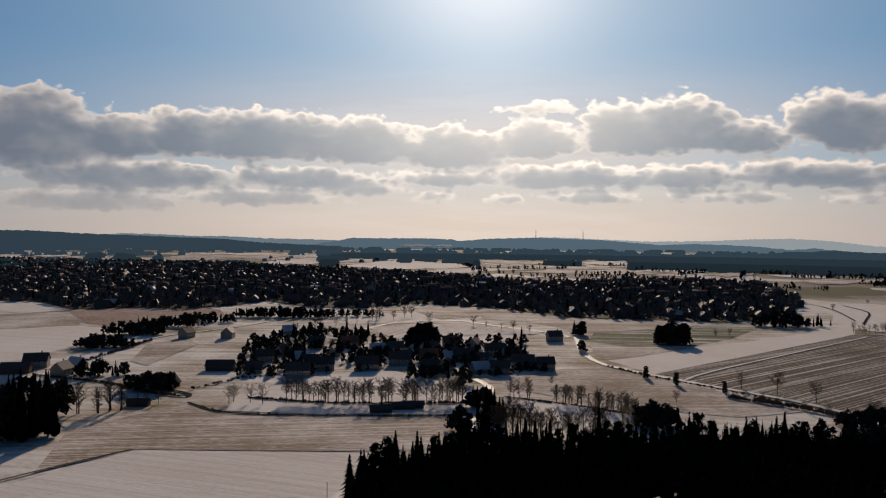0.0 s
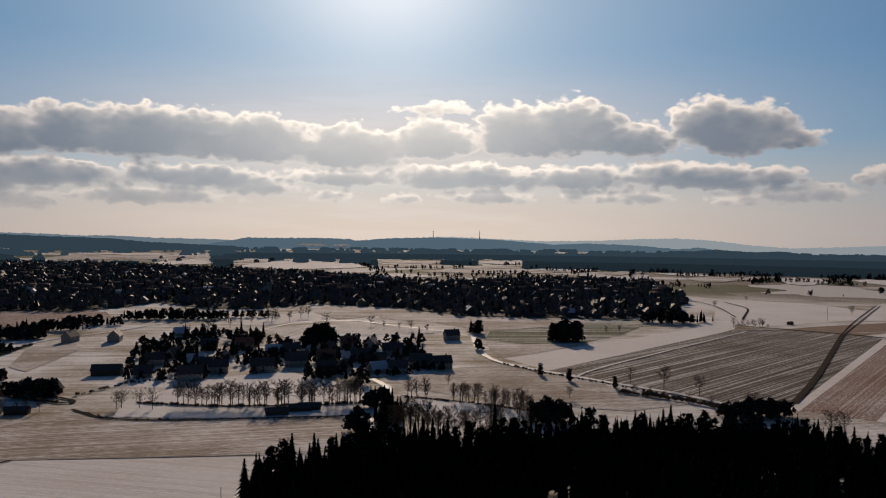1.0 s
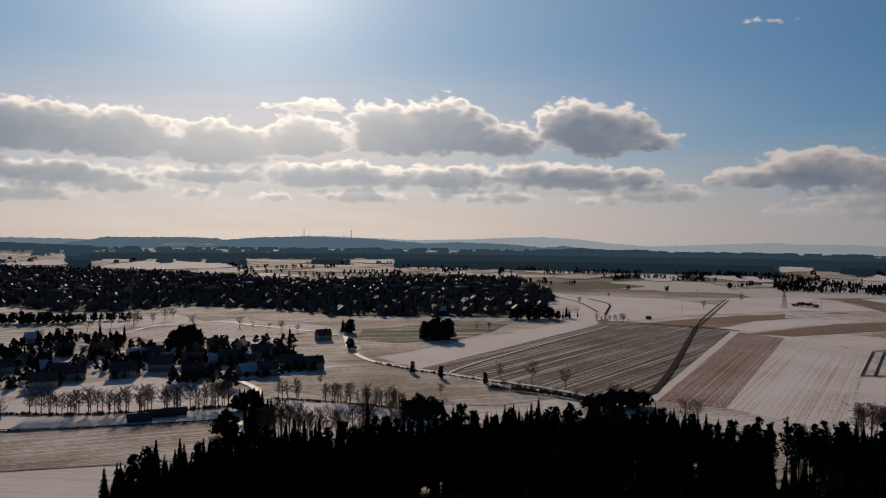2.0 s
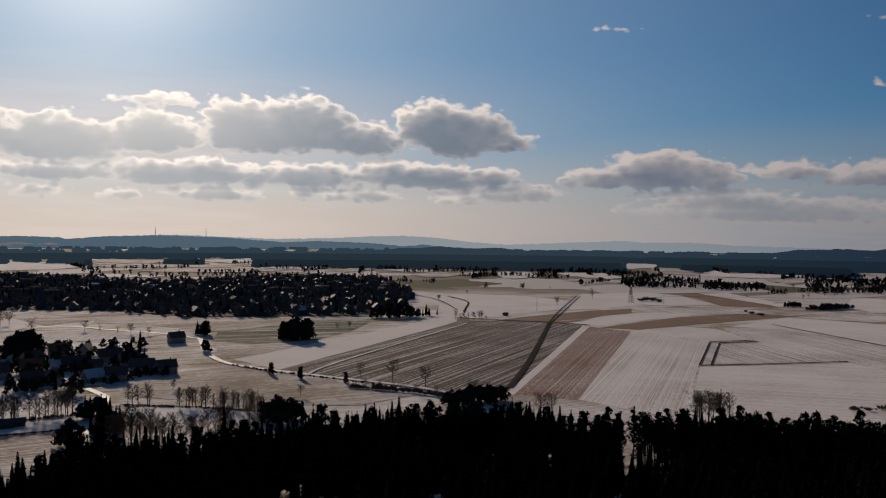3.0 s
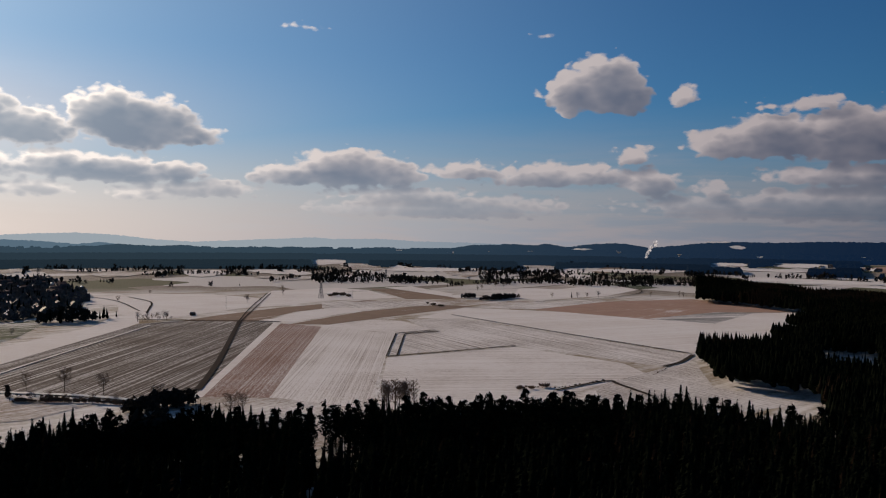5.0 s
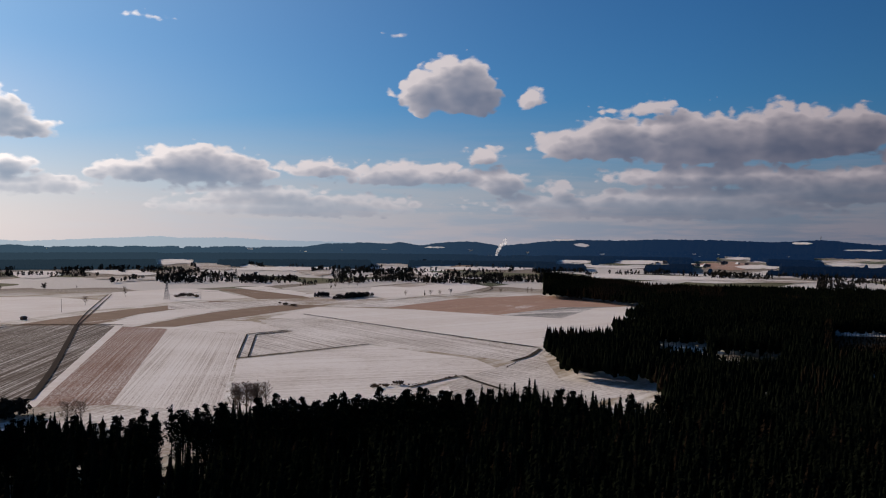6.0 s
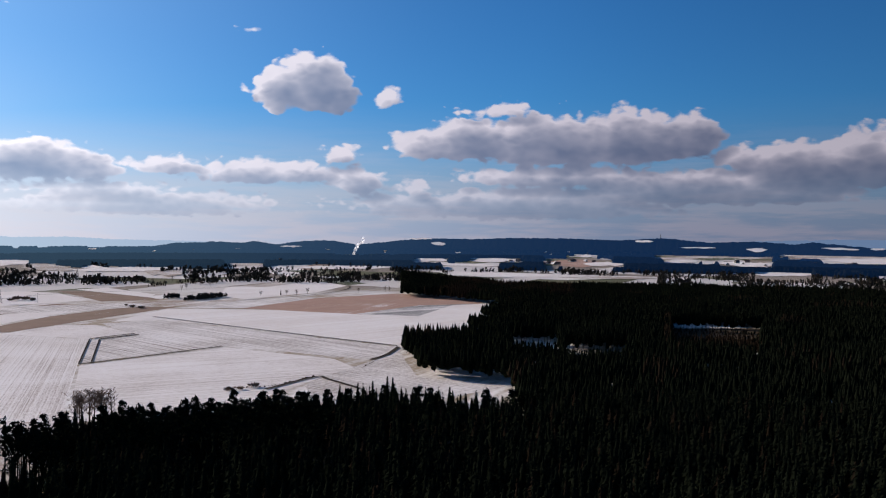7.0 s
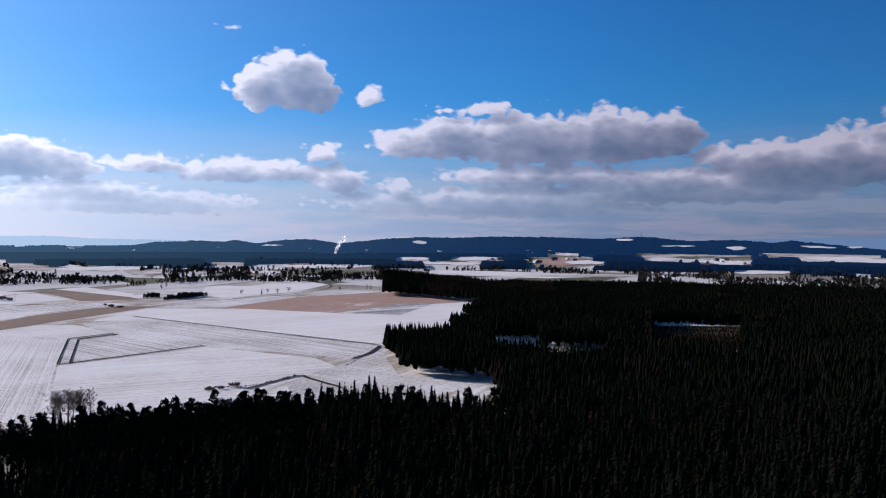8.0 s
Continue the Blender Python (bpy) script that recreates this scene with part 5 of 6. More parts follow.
def build_town():
    rng = random.Random(21)
    stock = []
    for k, (roof, long) in enumerate((("tile", 13), ("tile", 16), ("red_tile", 12), ("roof_snow", 14), ("roof_snow", 22))):
        label = "small plastered town house with a %s roof" % {"tile": "dark tiled", "red_tile": "red tiled", "roof_snow": "snow-covered"}[roof]
        stock.append(house(long, 10, 5.5, 10, "shaded_plaster", roof, label, windows=False, group="houses of the town"))
    sheet("garden_ground", "gardens", TOWN, "dark gardens and yards of the town with scraps of snow")
    spots = scatter(TOWN, 34, rng)
    spots.sort(key=lambda p: math.hypot(*p))
    pick = lambda: rng.choice((0,) * 9 + (1,) * 11 + (2,) * 3 + (3,))
    turn = lambda x, y: 90 * rng.randrange(2) + 40 * noise.noise((x / 300, y / 300, 0)) + rng.uniform(-8, 8)
    for ob, (x, y) in zip(stock, spots):
        ob.matrix_world = pose(x, y, 0, 0, 0, turn(x, y))
    for x, y in spots[len(stock):185]:
        copy_thing(stock[pick()], pose(x, y, 0, 0, 0, turn(x, y)))
    walls, roofs = [], []
    bm = bmesh.new()
    box(bm, -6.5, 6.5, -4.5, 4.5, 0, 5.5)
    wall_shape = arrays(bm)
    bm.free()
    bm = bmesh.new()
    v = [bm.verts.new(p) for p in ((-7, -5, 5.2), (7, -5, 5.2), (7, 0, 10), (-7, 0, 10), (7, 5, 5.2), (-7, 5, 5.2))]
    for f in ((0, 1, 2, 3), (3, 2, 4, 5), (0, 3, 5), (1, 4, 2), (0, 5, 4, 1)):
        bm.faces.new([v[i] for i in f])
    roof_shape = arrays(bm)
    bm.free()
    rest = [(x, y, 0, rng.uniform(0.85, 1.3), radians(turn(x, y)), 0) for x, y in spots[185:]]
    joined("town_walls", [wall_shape], rest, MAT["shaded_plaster"], "plastered walls of the far part of the town, darkened as in shade", "houses")
    joined("town_roofs", [roof_shape], [p for i, p in enumerate(rest) if i % 14], MAT["tile"], "dark tiled roofs of the far part of the town", "roofs")
    joined("town_roofs", [roof_shape], [p for i, p in enumerate(rest) if i % 14 == 0], MAT["roof_snow"], "snow-covered roofs of the far part of the town", "roofs")
    trees = [(x, y, 0, rng.uniform(8, 16), rng.random() * 6.3, rng.randrange(6)) for x, y in scatter(TOWN, 12, rng) if rng.random() < 0.85]
    joined("town_trees", GARDEN_SHAPES, trees, MAT["garden"], "dark leafless garden trees among the town houses", "trees")
    firs = [(x, y, 0, rng.uniform(10, 19), rng.random() * 6.3, rng.randrange(6)) for x, y in scatter(TOWN, 27, rng) if rng.random() < 0.7]
    joined("town_firs", SPRUCE_FAR, firs, MAT["needles"], "dark garden conifers among the town houses", "trees")


build_stock()
build_village()
build_town()
for ob in STOCK[1:]:
    ob.matrix_world = pose(*random.Random(STOCK.index(ob)).choice([(-1, 638), (-76, 620)]), 0) @ pose(18 * STOCK.index(ob) - 45, 0, 0)
STOCK[0].matrix_world = pose(*(-95, 606), 0)


# ---- single trees, copses and hedges ----
def along(points, gap, rng, spread=2.0):
    out = []
    for (x0, y0), (x1, y1) in zip(points, points[1:]):
        n = max(1, int(math.hypot(x1 - x0, y1 - y0) / gap))
        for i in range(n):
            u = (i + rng.uniform(-0.35, 0.35)) / n
            out.append((x0 + (x1 - x0) * u + rng.uniform(-spread, spread), y0 + (y1 - y0) * u + rng.uniform(-spread, spread)))
    return out


def row(points, gap, low, high, label, group, kinds=(0, 1, 2, 3, 4, 5)):
    rng = TREE_RNG
    for x, y in along(points, gap, rng):
        tree("bare", x, y, rng.uniform(low, high), label, group, rng.choice(kinds))


def copse(name, middle, wide, deep, low, high, label, firs=0.5, gap=4.5, single=False):
    """A clump of dense trees: spruces and tall thickets."""
    rng = TREE_RNG
    x0, y0 = middle
    ring = [(x0 + wide / 2 * math.cos(a * 0.5236), y0 + deep / 2 * math.sin(a * 0.5236)) for a in range(12)]
    for x, y in scatter(ring, gap, rng):
        edge = ((x - x0) / (wide / 2)) ** 2 + ((y - y0) / (deep / 2)) ** 2
        round_off = 1.0 - 0.35 * min(edge, 1.0)
        if rng.random() < firs:
            tree("spruce", x, y, rng.uniform(low, high) * round_off, label, name, rng.choice((0, 0, 1)), single=single)
        else:
            tree("dense", x, y, rng.uniform(low, high) * round_off, label.replace("spruce", "close-grown leafless tree"), name, single=single)


row([(-124, 481), (-94, 476)], 7, 9, 12, "leafless willow beside the brook", "trees along the brook", (0, 3))
row([(-88, 483), (-59, 481), (-26, 478), (16, 484)], 2.1, 12, 17, "slender leafless alder beside the brook", "trees along the brook", (1, 2, 4, 5))
row([(40, 500), (56, 491)], 3.2, 11, 15, "slender leafless alder beside the brook", "trees along the brook", (1, 2, 4))
row([(67, 486), (82, 479)], 1.7, 11, 14, "leafless alder beside the brook", "trees along the brook", (1, 2, 4, 5))
row([(84, 475), (107, 454)], 1.8, 10, 13, "leafless alder beside the brook", "trees along the brook", (1, 2, 4, 5))
row([(-197, 447), (-190, 449)], 3.0, 16, 20, "tall thin leafless tree at the village edge", "tall trees at the village edge", (2, 5))
row([(-186, 450), (-172, 461)], 2.6, 15, 19, "tall thin leafless tree at the village edge", "tall trees at the village edge", (2, 5))
row([(-171, 464), (-156, 480)], 6, 6, 9, "small leafless tree beside a shed", "tall trees at the village edge", (1, 2))
row([(27, 409), (35, 419), (44, 424)], 3.5, 13, 19, "tall leafless tree at the wood's edge", "leafless trees at the wood's edge", (1, 2, 5))
row([(45, 404), (63, 408), (88, 421)], 4.0, 12, 16, "leafless tree at the wood's edge", "leafless trees at the wood's edge", (0, 1, 4))
row([(93, 433), (107, 443)], 3.5, 10, 14, "leafless tree at the wood's edge", "leafless trees at the wood's edge", (1, 4))
row([(170, 505), (216, 455)], 9, 4, 7, "small leafless tree beside the country road", "trees along the country road", (0, 3))
for p, high in (((191, 534), 12), ((207, 517), 15), ((220, 492), 13), ((229, 444), 12), ((137, 489), 8), ((70, 537), 7), ((55, 541), 6)):
    tree("bare", *p, high, "round leafless tree beside the country road", "trees along the country road", TREE_RNG.choice((0, 3)))
for p, high in (((139, 571), 9), ((153, 547), 9), ((176, 521), 8)):
    tree("dense", *p, high, "small dense dark tree beside the country road", "small trees along the road", 2)
row([(415, 845), (453, 840)], 4.5, 8, 12, "leafless tree in a row by the field lane", "trees by the field lane", (0, 1, 4))
row([(420, 843), (460, 844)], 9, 4, 6, "low leafless tree by the field lane", "trees by the field lane", (0, 3))
row([(307, 341), (329, 335)], 2.4, 15, 20, "large leafless tree behind the spruces", "large leafless trees behind the spruces", (1, 2, 4, 5))
row([(28, 414), (44, 406)], 2.2, 14, 19, "slender leafless tree at the wood's edge", "leafless trees at the wood's edge", (1, 2, 5))
row([(47, 406), (70, 396), (95, 395)], 2.8, 9, 15, "slender leafless tree at the wood's edge", "leafless trees at the wood's edge", (1, 2, 4))
row([(241, 386), (253, 388)], 5.0, 12, 16, "large leafless tree behind the spruces", "large leafless trees behind the spruces", (0, 3))
row([(-142, 803), (-86, 895), (-39, 933)], 20, 9, 14, "leafless tree beside a wet road", "roadside trees behind the village", (0, 1, 3))
row([(34, 873), (97, 811)], 17, 7, 11, "leafless tree beside a wet road", "roadside trees behind the village", (0, 3))
for p, high in (((-77, 930), 15), ((-70, 936), 14), ((-43, 951), 15), ((-35, 957), 14), ((-14, 885), 13), ((630, 972), 12), ((744, 1051), 15), ((261, 801), 8), ((277, 809), 8), ((600, 1185), 7), ((501, 1078), 10),
                ((1046, 928), 9), ((1078, 947), 9), ((1144, 973), 9), ((1152, 960), 8), ((1027, 761), 8), ((1056, 735), 9), ((1064, 723), 9), ((1091, 721), 10), ((1163, 673), 8), ((1197, 643), 10), ((1200, 637), 9), ((1364, 1000), 9), ((1163, 1099), 9), ((1224, 1108), 9), ((1179, 1001), 9)):
    tree("bare", *p, high, "single leafless tree standing in the fields", "single trees in the fields", TREE_RNG.choice((0, 3)))
tree("spruce", *(1052, 743), 9, "small dark conifer standing in the fields", "single trees in the fields", 0)
for p, high, wide in (((793, 782), 5, 1.6), ((793, 767), 4, 2.2), ((806, 805), 4, 1.2), ((415, 331), 3.5, 1.8), ((432, 325), 4, 2.0), ((422, 328), 3, 1.6), ((795, 989), 7, 1.6), ((801, 980), 8, 1.6), ((785, 988), 6, 1.8), ((799, 964), 6, 1.4)):
    bush(*p, high, "leafless bush on the snowy field", wide)
copse("copse in the meadow", (205, 748), 34, 22, 17, 25, "dense dark spruce in a round copse", 0.1, 6.0, single=True)
copse("copse beside the road", (131, 810), 15, 12, 13, 18, "dense dark spruce beside the road", 0.3, single=True)
copse("trees round the eastern houses", (58, 595), 46, 12, 5, 9, "dark spruce beside village houses", 0.1, 5)
copse("trees round the eastern houses", (36, 576), 30, 10, 5, 8, "dark spruce beside village houses", 0.1, 5)
copse("trees at the road bend", (118, 696), 9, 14, 9, 13, "dense dark spruce at the road bend", 0.3)
copse("copse behind the village", (-17, 746), 26, 16, 16, 22, "dense dark spruce behind the village", 0.2)
copse("copse below the town", (361, 897), 60, 40, 12, 20, "dark spruce in a copse below the town", 0.3, 8)
copse("row of firs below the town", (403, 898), 34, 16, 9, 15, "dark spruce in a copse below the town", 0.9, 7)
copse("hedge copse in the fields", (945, 797), 92, 24, 6, 10, "dark spruce in a field hedge", 0.08, 5)
copse("hedge copse in the fields", (929, 842), 30, 20, 6, 9, "dark spruce in a field hedge", 0.1, 5)
copse("hedge copse in the fields", (1105, 1032), 60, 20, 8, 11, "dark spruce in a field hedge", 0.3, 10)
copse("tall spruces at the meadow", (-199, 396), 34, 26, 25, 33, "very tall dark spruce beside the meadow", 0.9, 5.5, single=True)
copse("tall spruces at the meadow", (-217, 444), 40, 24, 20, 27, "very tall dark spruce beside the meadow", 0.8, 6)
copse("tall spruces at the meadow", (-218, 465), 30, 20, 12, 18, "tall dark spruce beside the meadow", 0.6, 6)
copse("trees round the western farm", (-178, 516), 34, 22, 9, 15, "dark spruce round a farmhouse", 0.15, 5)
copse("trees round the western farm", (-231, 564), 40, 24, 8, 14, "dark spruce round a farmhouse", 0.15, 6)
copse("tree belt above the village", (-281, 697), 50, 26, 9, 14, "dark spruce in a tree belt", 0.15, 5.5)
copse("tree belt above the village", (-286, 784), 60, 26, 9, 15, "dark spruce in a tree belt", 0.15, 6)
copse("tree belt above the village", (-276, 849), 70, 30, 9, 14, "dark spruce in a tree belt", 0.15, 6.5)
copse("tree belt above the village", (-251, 893), 70, 30, 8, 13, "dark spruce in a tree belt", 0.15, 7)
copse("wood patch below the town", (-180, 945), 120, 30, 9, 15, "dark spruce in a small wood", 0.15, 7)
copse("wood patch below the town", (-106, 964), 90, 20, 7, 11, "dark spruce in a small wood", 0.15, 7)
copse("trees by the lane", (26, 440), 14, 22, 14, 20, "tall dark spruce beside the lane", 0.5, 4.5, single=True)
copse("trees by the lane", (9, 415), 12, 18, 11, 15, "tall dark spruce beside the lane", 0.4, 5)
copse("trees by the lane", (22, 475), 14, 30, 10, 15, "tall dark spruce beside the lane", 0.5, 5)
copse("broad crowns at the wood's edge", polar(26.5, 366), 26, 16, 24, 29, "dark spruce among broad crowns", 0.1, 6, single=True)
copse("broad crowns at the wood's edge", polar(23.5, 358), 16, 12, 22, 26, "dark spruce among broad crowns", 0.2, 6, single=True)
copse("thicket beside the country road", (226, 433), 44, 16, 8, 13, "dark spruce in a roadside thicket", 0.05, 4.5)
copse("thicket at the wood's edge", (110, 430), 26, 20, 10, 15, "dark spruce at the wood's edge", 0.15, 4.5)
# hedges along the brook and the lanes
def hedge(points, gap, low, high, group):
    for x, y in along(points, gap, TREE_RNG, 0.8):
        bush(x, y, TREE_RNG.uniform(low, high), group=group, single=False)


hedge([(-113, 492), (-72, 480), (-26, 478), (19, 484)], 1.6, 1.0, 2.8, "hedge along the brook")
hedge([(-144, 477), (-116, 452), (-67, 447), (6, 450)], 2.2, 0.7, 1.6, "bank of the brook")
hedge([(37, 501), (71, 482), (107, 454)], 1.8, 0.8, 2.2, "hedge along the lower brook")
hedge([(-273, 562), (-214, 536), (-188, 514), (-154, 495)], 2.5, 1.0, 2.4, "hedge along the lane")
hedge([(-269, 585), (-261, 666), (-256, 742)], 3.0, 1.5, 4.0, "hedge along the village lane")
hedge([(-154, 518), (-135, 554), (-109, 572)], 3.0, 1.0, 3.0, "garden hedge")
hedge([(122, 621), (140, 583), (173, 537), (218, 460)], 4.0, 0.8, 2.5, "roadside hedge")
hedge([(173, 504), (205, 473), (224, 434)], 2.0, 2.0, 4.5, "roadside thicket")
hedge([(423, 335), (436, 319), (481, 311)], 3.0, 0.8, 2.0, "ditch in the snow field")
hedge([(528, 302), (637, 329)], 4.0, 0.5, 1.2, "field entrance")
# trees among the village houses
GARDENS = [(-139, 562), (-104, 560), (-71, 579), (-40, 585), (-23, 559), (18, 541), (27, 589), (63, 615), (75, 756), (9, 763), (-41, 737), (-78, 807), (-124, 827), (-175, 759)]
for spot in scatter(GARDENS, 9.5, TREE_RNG):
    lush = noise.noise((spot[0] / 22, spot[1] / 22, 2.0))
    if lush < -0.12:
        continue
    if TREE_RNG.random() < 0.10:
        tree("spruce", *spot, TREE_RNG.uniform(9, 15), "dark garden spruce between village houses", "garden trees of the village", TREE_RNG.choice((0, 0, 1)), single=False)
    else:
        tree("dense", *spot, TREE_RNG.uniform(5, 9) * (1.0 + 0.8 * lush), "leafless garden tree between village houses", "garden trees of the village", single=False)


def build_spare():
    shapes = {"dense": DENSE_FAR, "spruce": SPRUCE_SHAPES, "bare": BARE_SHAPES, "bush": BUSH_SHAPES}
    names = {"dense": ("leafless_trees", "dense", "close-grown leafless trees, "), "spruce": ("spruces", "needles", "dark spruces, "), "bare": ("bare_trees", "twigs", "leafless trees, "), "bush": ("bushes", "twigs", "leafless bushes, ")}
    for (group, kind), places in SPARE.items():
        name, mat, words = names[kind]
        joined(name, shapes[kind], places, MAT[mat], words + group, "trees")


build_spare()


def build_hedgerows():
    """Tree lines and small clumps between the fields behind the town and the slope."""
    rng = random.Random(77)
    places = []
    for _ in range(95):
        az, r = rng.uniform(0, 61), rng.uniform(1500, 2550)
        if 20 < az and r < 1600:
            continue
        x, y = polar(az, r)
        if inside(x, y, TOWN):
            continue
        way = radians(-az + rng.choice((0, 0, 90)) + rng.uniform(-25, 25))
        long = rng.choice((20, 40, 90, 160, 220))
        for i in range(int(long / 6)):
            d = i * 6 + rng.uniform(-2, 2)
            if rng.random() < 0.75:
                px, py = x + d * math.cos(way) + rng.uniform(-3, 3), y + d * math.sin(way) + rng.uniform(-3, 3)
                places.append((px, py, height(px, py), rng.uniform(5, 13), rng.random() * 6.3, rng.randrange(6)))
    joined("hedgerow_trees", GARDEN_SHAPES, places, MAT["dense"], "dark hedgerow trees between far snowy fields", "trees")


build_hedgerows()


# ---- masts, poles, huts ----
def pylon(x, y, tall, turn):
    """A lattice pylon: four legs, cross-bracing, three cross-arms."""
    root = tagged(new("pylon"), "grey steel lattice pylon standing in the snow", "pylon", "power line pylons")
    root.matrix_world = pose(x, y, 0, 0, 0, turn)
    foot, top = 3.0, 0.5
    at = lambda sx, sy, u: Vector((sx * (foot + (top - foot) * u), sy * (foot + (top - foot) * u), tall * u))
    for sx, sy in ((-1, -1), (1, -1), (1, 1), (-1, 1)):
        bm = bmesh.new()
        pole(bm, at(sx, sy, 0), at(sx, sy, 1), 0.22, 0.14, 4)
        part("leg", bm, "steel", root)
    corners = ((-1, -1), (1, -1), (1, 1), (-1, 1))
    steps = (0, 0.2, 0.38, 0.54, 0.68, 0.8, 0.9, 1.0)
    for u, w in zip(steps, steps[1:]):
        bm = bmesh.new()
        for i in range(4):
            a, b = corners[i], corners[(i + 1) % 4]
            pole(bm, at(*a, u), at(*b, w), 0.1, 0.1, 3)
            pole(bm, at(*b, u), at(*a, w), 0.1, 0.1, 3)
            pole(bm, at(*a, w), at(*b, w), 0.1, 0.1, 3)
        part("brace", bm, "steel", root)
    for u, reach in ((0.7, 5.5), (0.84, 4.5), (0.97, 3.2)):
        for side in (-1, 1):
            bm = bmesh.new()
            tip = Vector((side * reach, 0, tall * u))
            for sy in (-1, 1):
                pole(bm, at(side, sy, u), tip, 0.12, 0.08, 3)
                pole(bm, at(side, sy, u + 0.04), tip, 0.1, 0.07, 3)
            arm = part("cross_arm", bm, "steel", root)
            bm = bmesh.new()
            pole(bm, tip, tip - Vector((0, 0, 1.6)), 0.12, 0.12, 5)
            part("insulator", bm, "steel", arm)


def wooden_pole(x, y, tall):
    root = tagged(new("utility_pole"), "thin dark wooden pole standing in the snow", "pole", "poles in the fields")
    root.matrix_world = pose(x, y, 0)
    bm = bmesh.new()
    pole(bm, (0, 0, 0), (0, 0, tall), 0.2, 0.14, 7)
    part("shaft", bm, "timber", root)
    bm = bmesh.new()
    box(bm, -1.0, 1.0, -0.08, 0.08, tall - 0.7, tall - 0.5)
    part("cross_bar", bm, "timber", root)


def radio_mast(x, y, z, tall):
    root = tagged(new("radio_mast"), "tall thin radio mast on a wooded hill", "mast", "radio masts on the hills")
    root.matrix_world = pose(x, y, z)
    bm = bmesh.new()
    pole(bm, (0, 0, 0), (0, 0, tall * 0.75), 2.2, 1.2, 6)
    part("shaft", bm, "steel", root)
    bm = bmesh.new()
    pole(bm, (0, 0, tall * 0.75), (0, 0, tall), 0.9, 0.4, 5)
    part("aerial", bm, "steel", root)
    bm = bmesh.new()
    pole(bm, (0, 0, tall * 0.73), (0, 0, tall * 0.76), 3.0, 3.0, 8)
    part("platform", bm, "steel", root)


def church(x, y, turn):
    root = tagged(new("church_tower"), "slender church tower with a dark pointed spire above the town", "church")
    root.matrix_world = pose(x, y, 0, 0, 0, turn)
    bm = bmesh.new()
    box(bm, -3, 3, -3, 3, 0, 24)
    part("tower", bm, "plaster", root)
    bm = bmesh.new()
    pole(bm, (0, 0, 24), (0, 0, 30), 4.4, 1.9, 8)
    pole(bm, (0, 0, 30), (0, 0, 44), 1.9, 0.1, 8)
    part("spire", bm, "tile", root)
    bm = bmesh.new()
    box(bm, -7, 7, 3, 26, 0, 10)
    part("nave", bm, "plaster", root)
    bm = bmesh.new()
    v = [bm.verts.new(p) for p in ((-7.6, 2.5, 9.8), (7.6, 2.5, 9.8), (0, 2.5, 17), (-7.6, 26.5, 9.8), (7.6, 26.5, 9.8), (0, 26.5, 17))]
    for f in ((0, 1, 2), (3, 5, 4), (0, 2, 5, 3), (1, 4, 5, 2), (0, 3, 4, 1)):
        bm.faces.new([v[i] for i in f])
    part("nave_roof", bm, "tile", root)
    for side in (-1, 1):
        bm = bmesh.new()
        box(bm, -0.7, 0.7, *sorted((side * 2.95, side * 3.06)), 18, 21.5)
        part("belfry_opening", bm, "pane", root)


pylon(*(752, 969), 23, 25)
pylon(*(1108, 1223), 23, 25)
pylon(*(587, 1583), 26, 15)
for p, tall in (((561, 912), 16), ((783, 935), 13), ((1073, 1275), 14)):
    wooden_pole(*p, tall)
church(*(-100, 1220), 20)
for (az, r), tall, crest in (((6.3, 4830), 56, RIDGE_AHEAD), ((9.45, 4830), 60, RIDGE_AHEAD), ((80.15, 4640), 32, RIDGE_EAST)):
    radio_mast(*polar(az, r), 92 + r * math.tan(radians(float(np.interp(az, [p[0] for p in crest], [p[1] for p in crest])))), tall)
hut = house(5, 4, 2.4, 3.6, "timber", "tile", "small dark timber hut on the snowy field", windows=None, group="field huts", name="hut", category="hut")
hut.matrix_world = pose(*(493, 872), 0, 0, 0, 15)
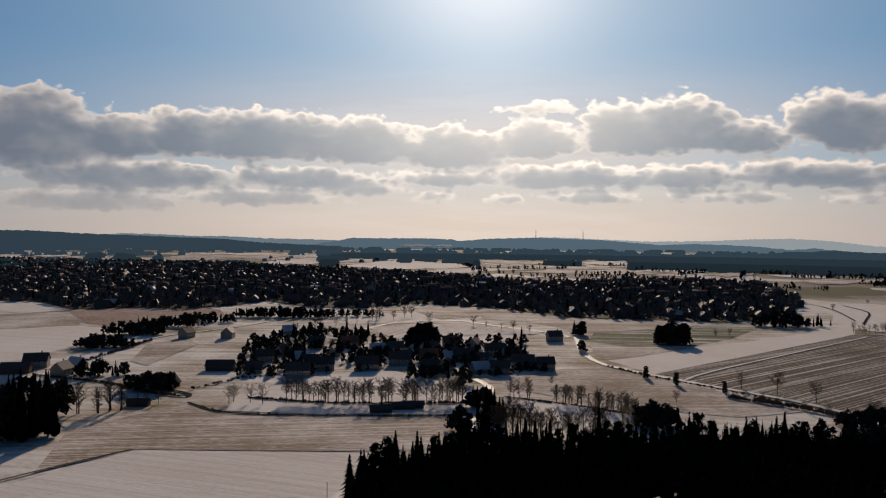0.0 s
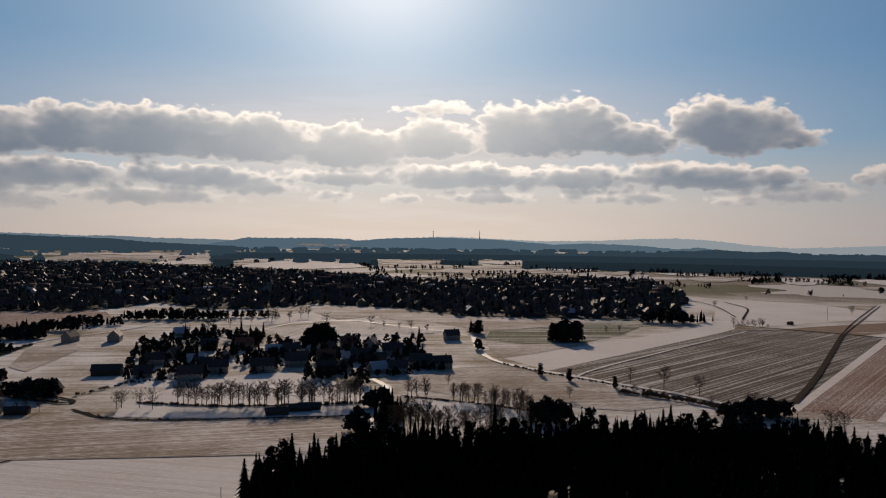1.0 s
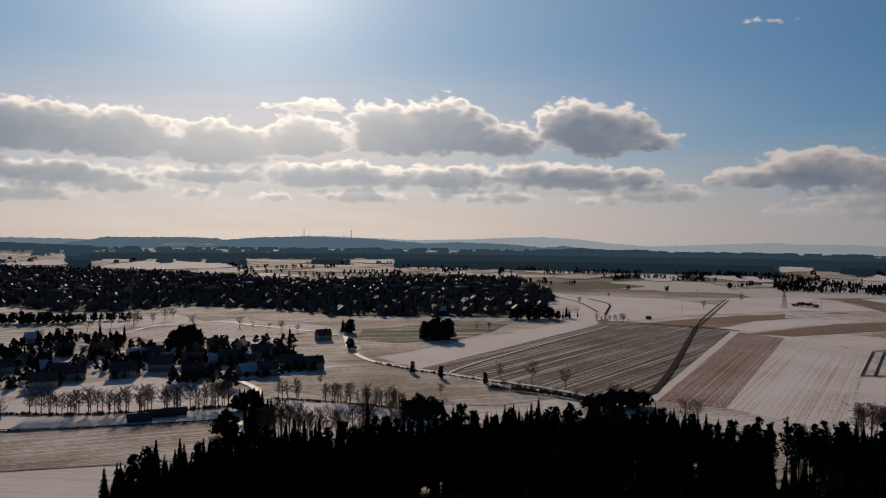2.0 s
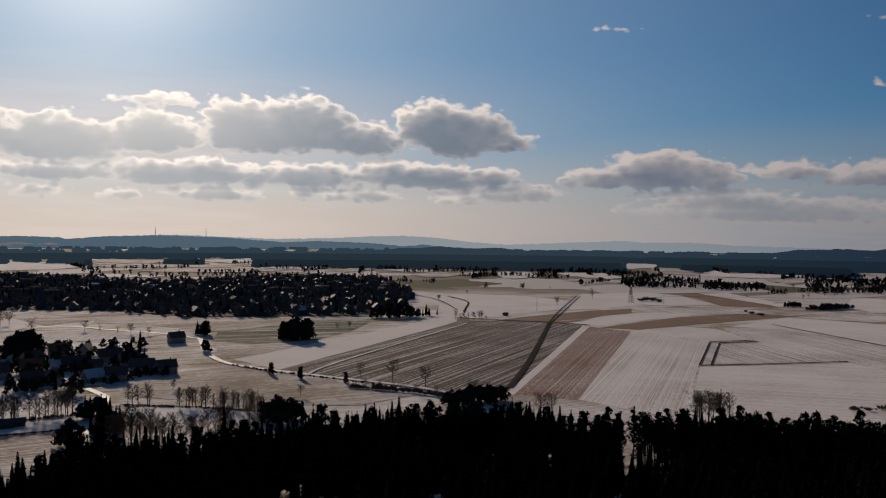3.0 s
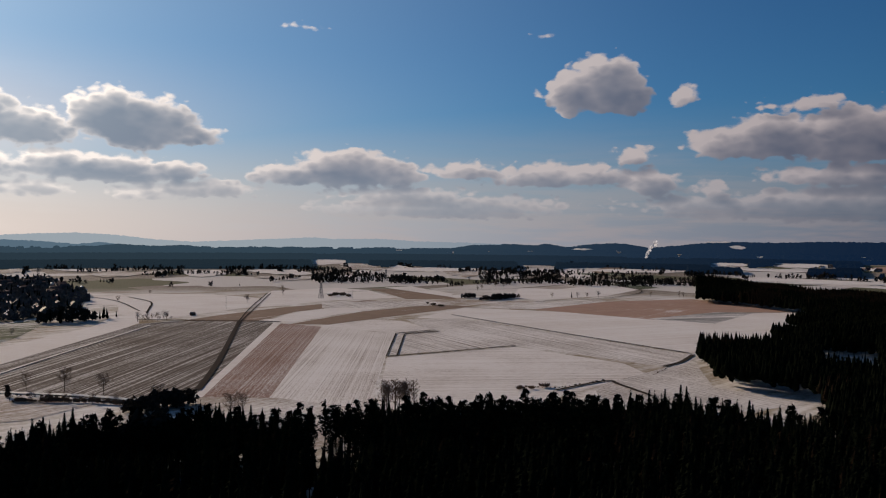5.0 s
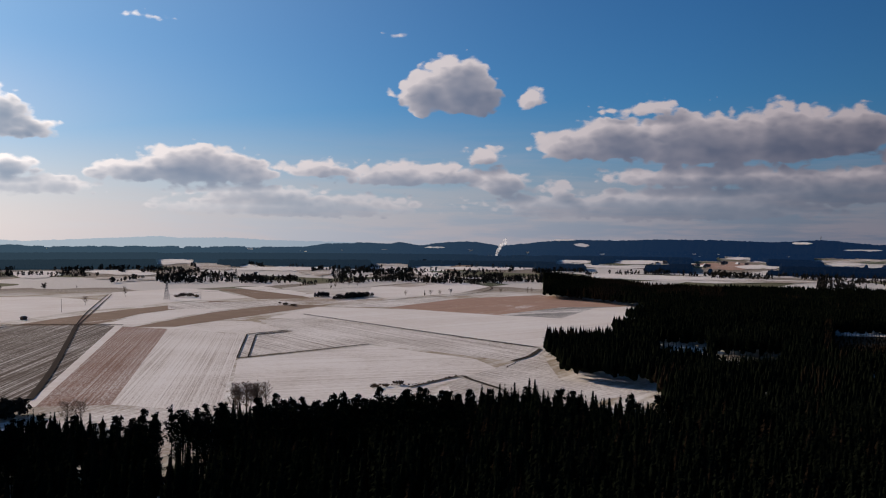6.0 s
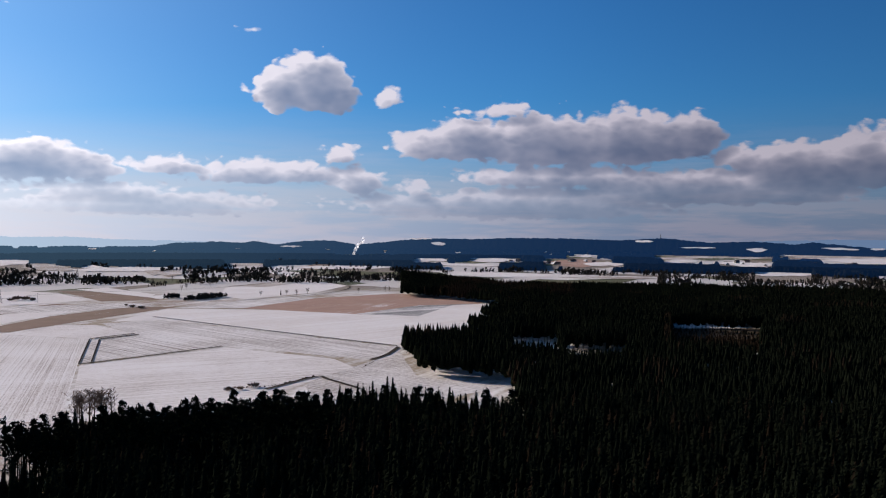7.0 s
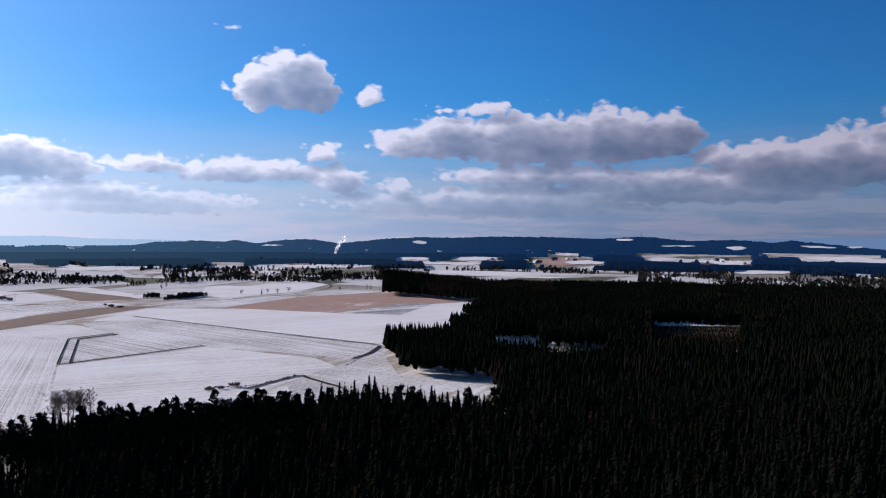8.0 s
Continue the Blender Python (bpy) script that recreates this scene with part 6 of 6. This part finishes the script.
# a lone thin post beside the near snow field
bm = bmesh.new()
pole(bm, (0, 0, 0), (0, 0, 6.5), 0.12, 0.09, 6)
post = tagged(new("marker_post", mesh_of("marker_post", bm, MAT["timber"])), "thin dark post standing in the snow field", "post")
post.matrix_world = pose(*(-42, 309), 0)
thin = tree("bare", *(-23, 345), 17, "thin crooked leafless birch beside the track", "leafless trees at the wood's edge", 2)


def smoke_plume(x, y):
    """Smoke drifting up from a chimney in the distance: thin soft puffs."""
    mat = bpy.data.materials.new("thin_smoke")
    mat.use_nodes = True
    mat.node_tree.nodes.clear()
    n = Nodes(mat.node_tree)
    veil = n.add("ShaderNodeMixShader", 0.3, n.add("ShaderNodeBsdfTransparent").outputs[0], n.add("ShaderNodeBsdfTranslucent", (0.9, 0.9, 0.92, 1)).outputs[0])
    n.links.new(veil.outputs[0], n.add("ShaderNodeOutputMaterial").inputs[0])
    rng = random.Random(3)
    bm = bmesh.new()
    for i in range(9):
        u = i / 8
        place = Vector((5 * u + 30 * u * u + rng.uniform(-3, 3) * u, 0, 5 + 58 * u))
        ball = bmesh.ops.create_icosphere(bm, subdivisions=2, radius=3.5 + 5.5 * u, matrix=Matrix.Translation(place))
        for v in ball["verts"]:
            v.co = place + (v.co - place) * (1 + 0.9 * noise.noise(v.co * 0.16))
    ob = tagged(new("smoke_plume", mesh_of("smoke_plume", bm, mat)), "thin white smoke drifting up from a distant chimney", "smoke")
    ob.matrix_world = pose(x, y, height(x, y), 0, 0, -60)


smoke_plume(*polar(59.6, 3050))


def hamlet(name, az, r, count, spread):
    """A few far houses on a hillside."""
    rng = random.Random(int(r))
    for _ in range(count):
        x, y = polar(az + math.degrees(rng.uniform(-1, 1) * spread / r), r + rng.uniform(-1, 1) * spread * 0.8)
        copy_thing(STOCK[rng.choice((0, 1, 3, 3, 5))], pose(x, y, height(x, y) - 0.2, 0, 0, rng.uniform(0, 180)))


for az, r, count, spread in ((71.5, 2600, 8, 130), (73, 2750, 8, 150), (86, 2900, 9, 200), (90, 3000, 6, 150), (53, 2600, 8, 170), (62.8, 2450, 3, 50), (-18, 2600, 8, 200), (-8, 2700, 8, 220)):
    hamlet("hamlet", az, r, count, spread)
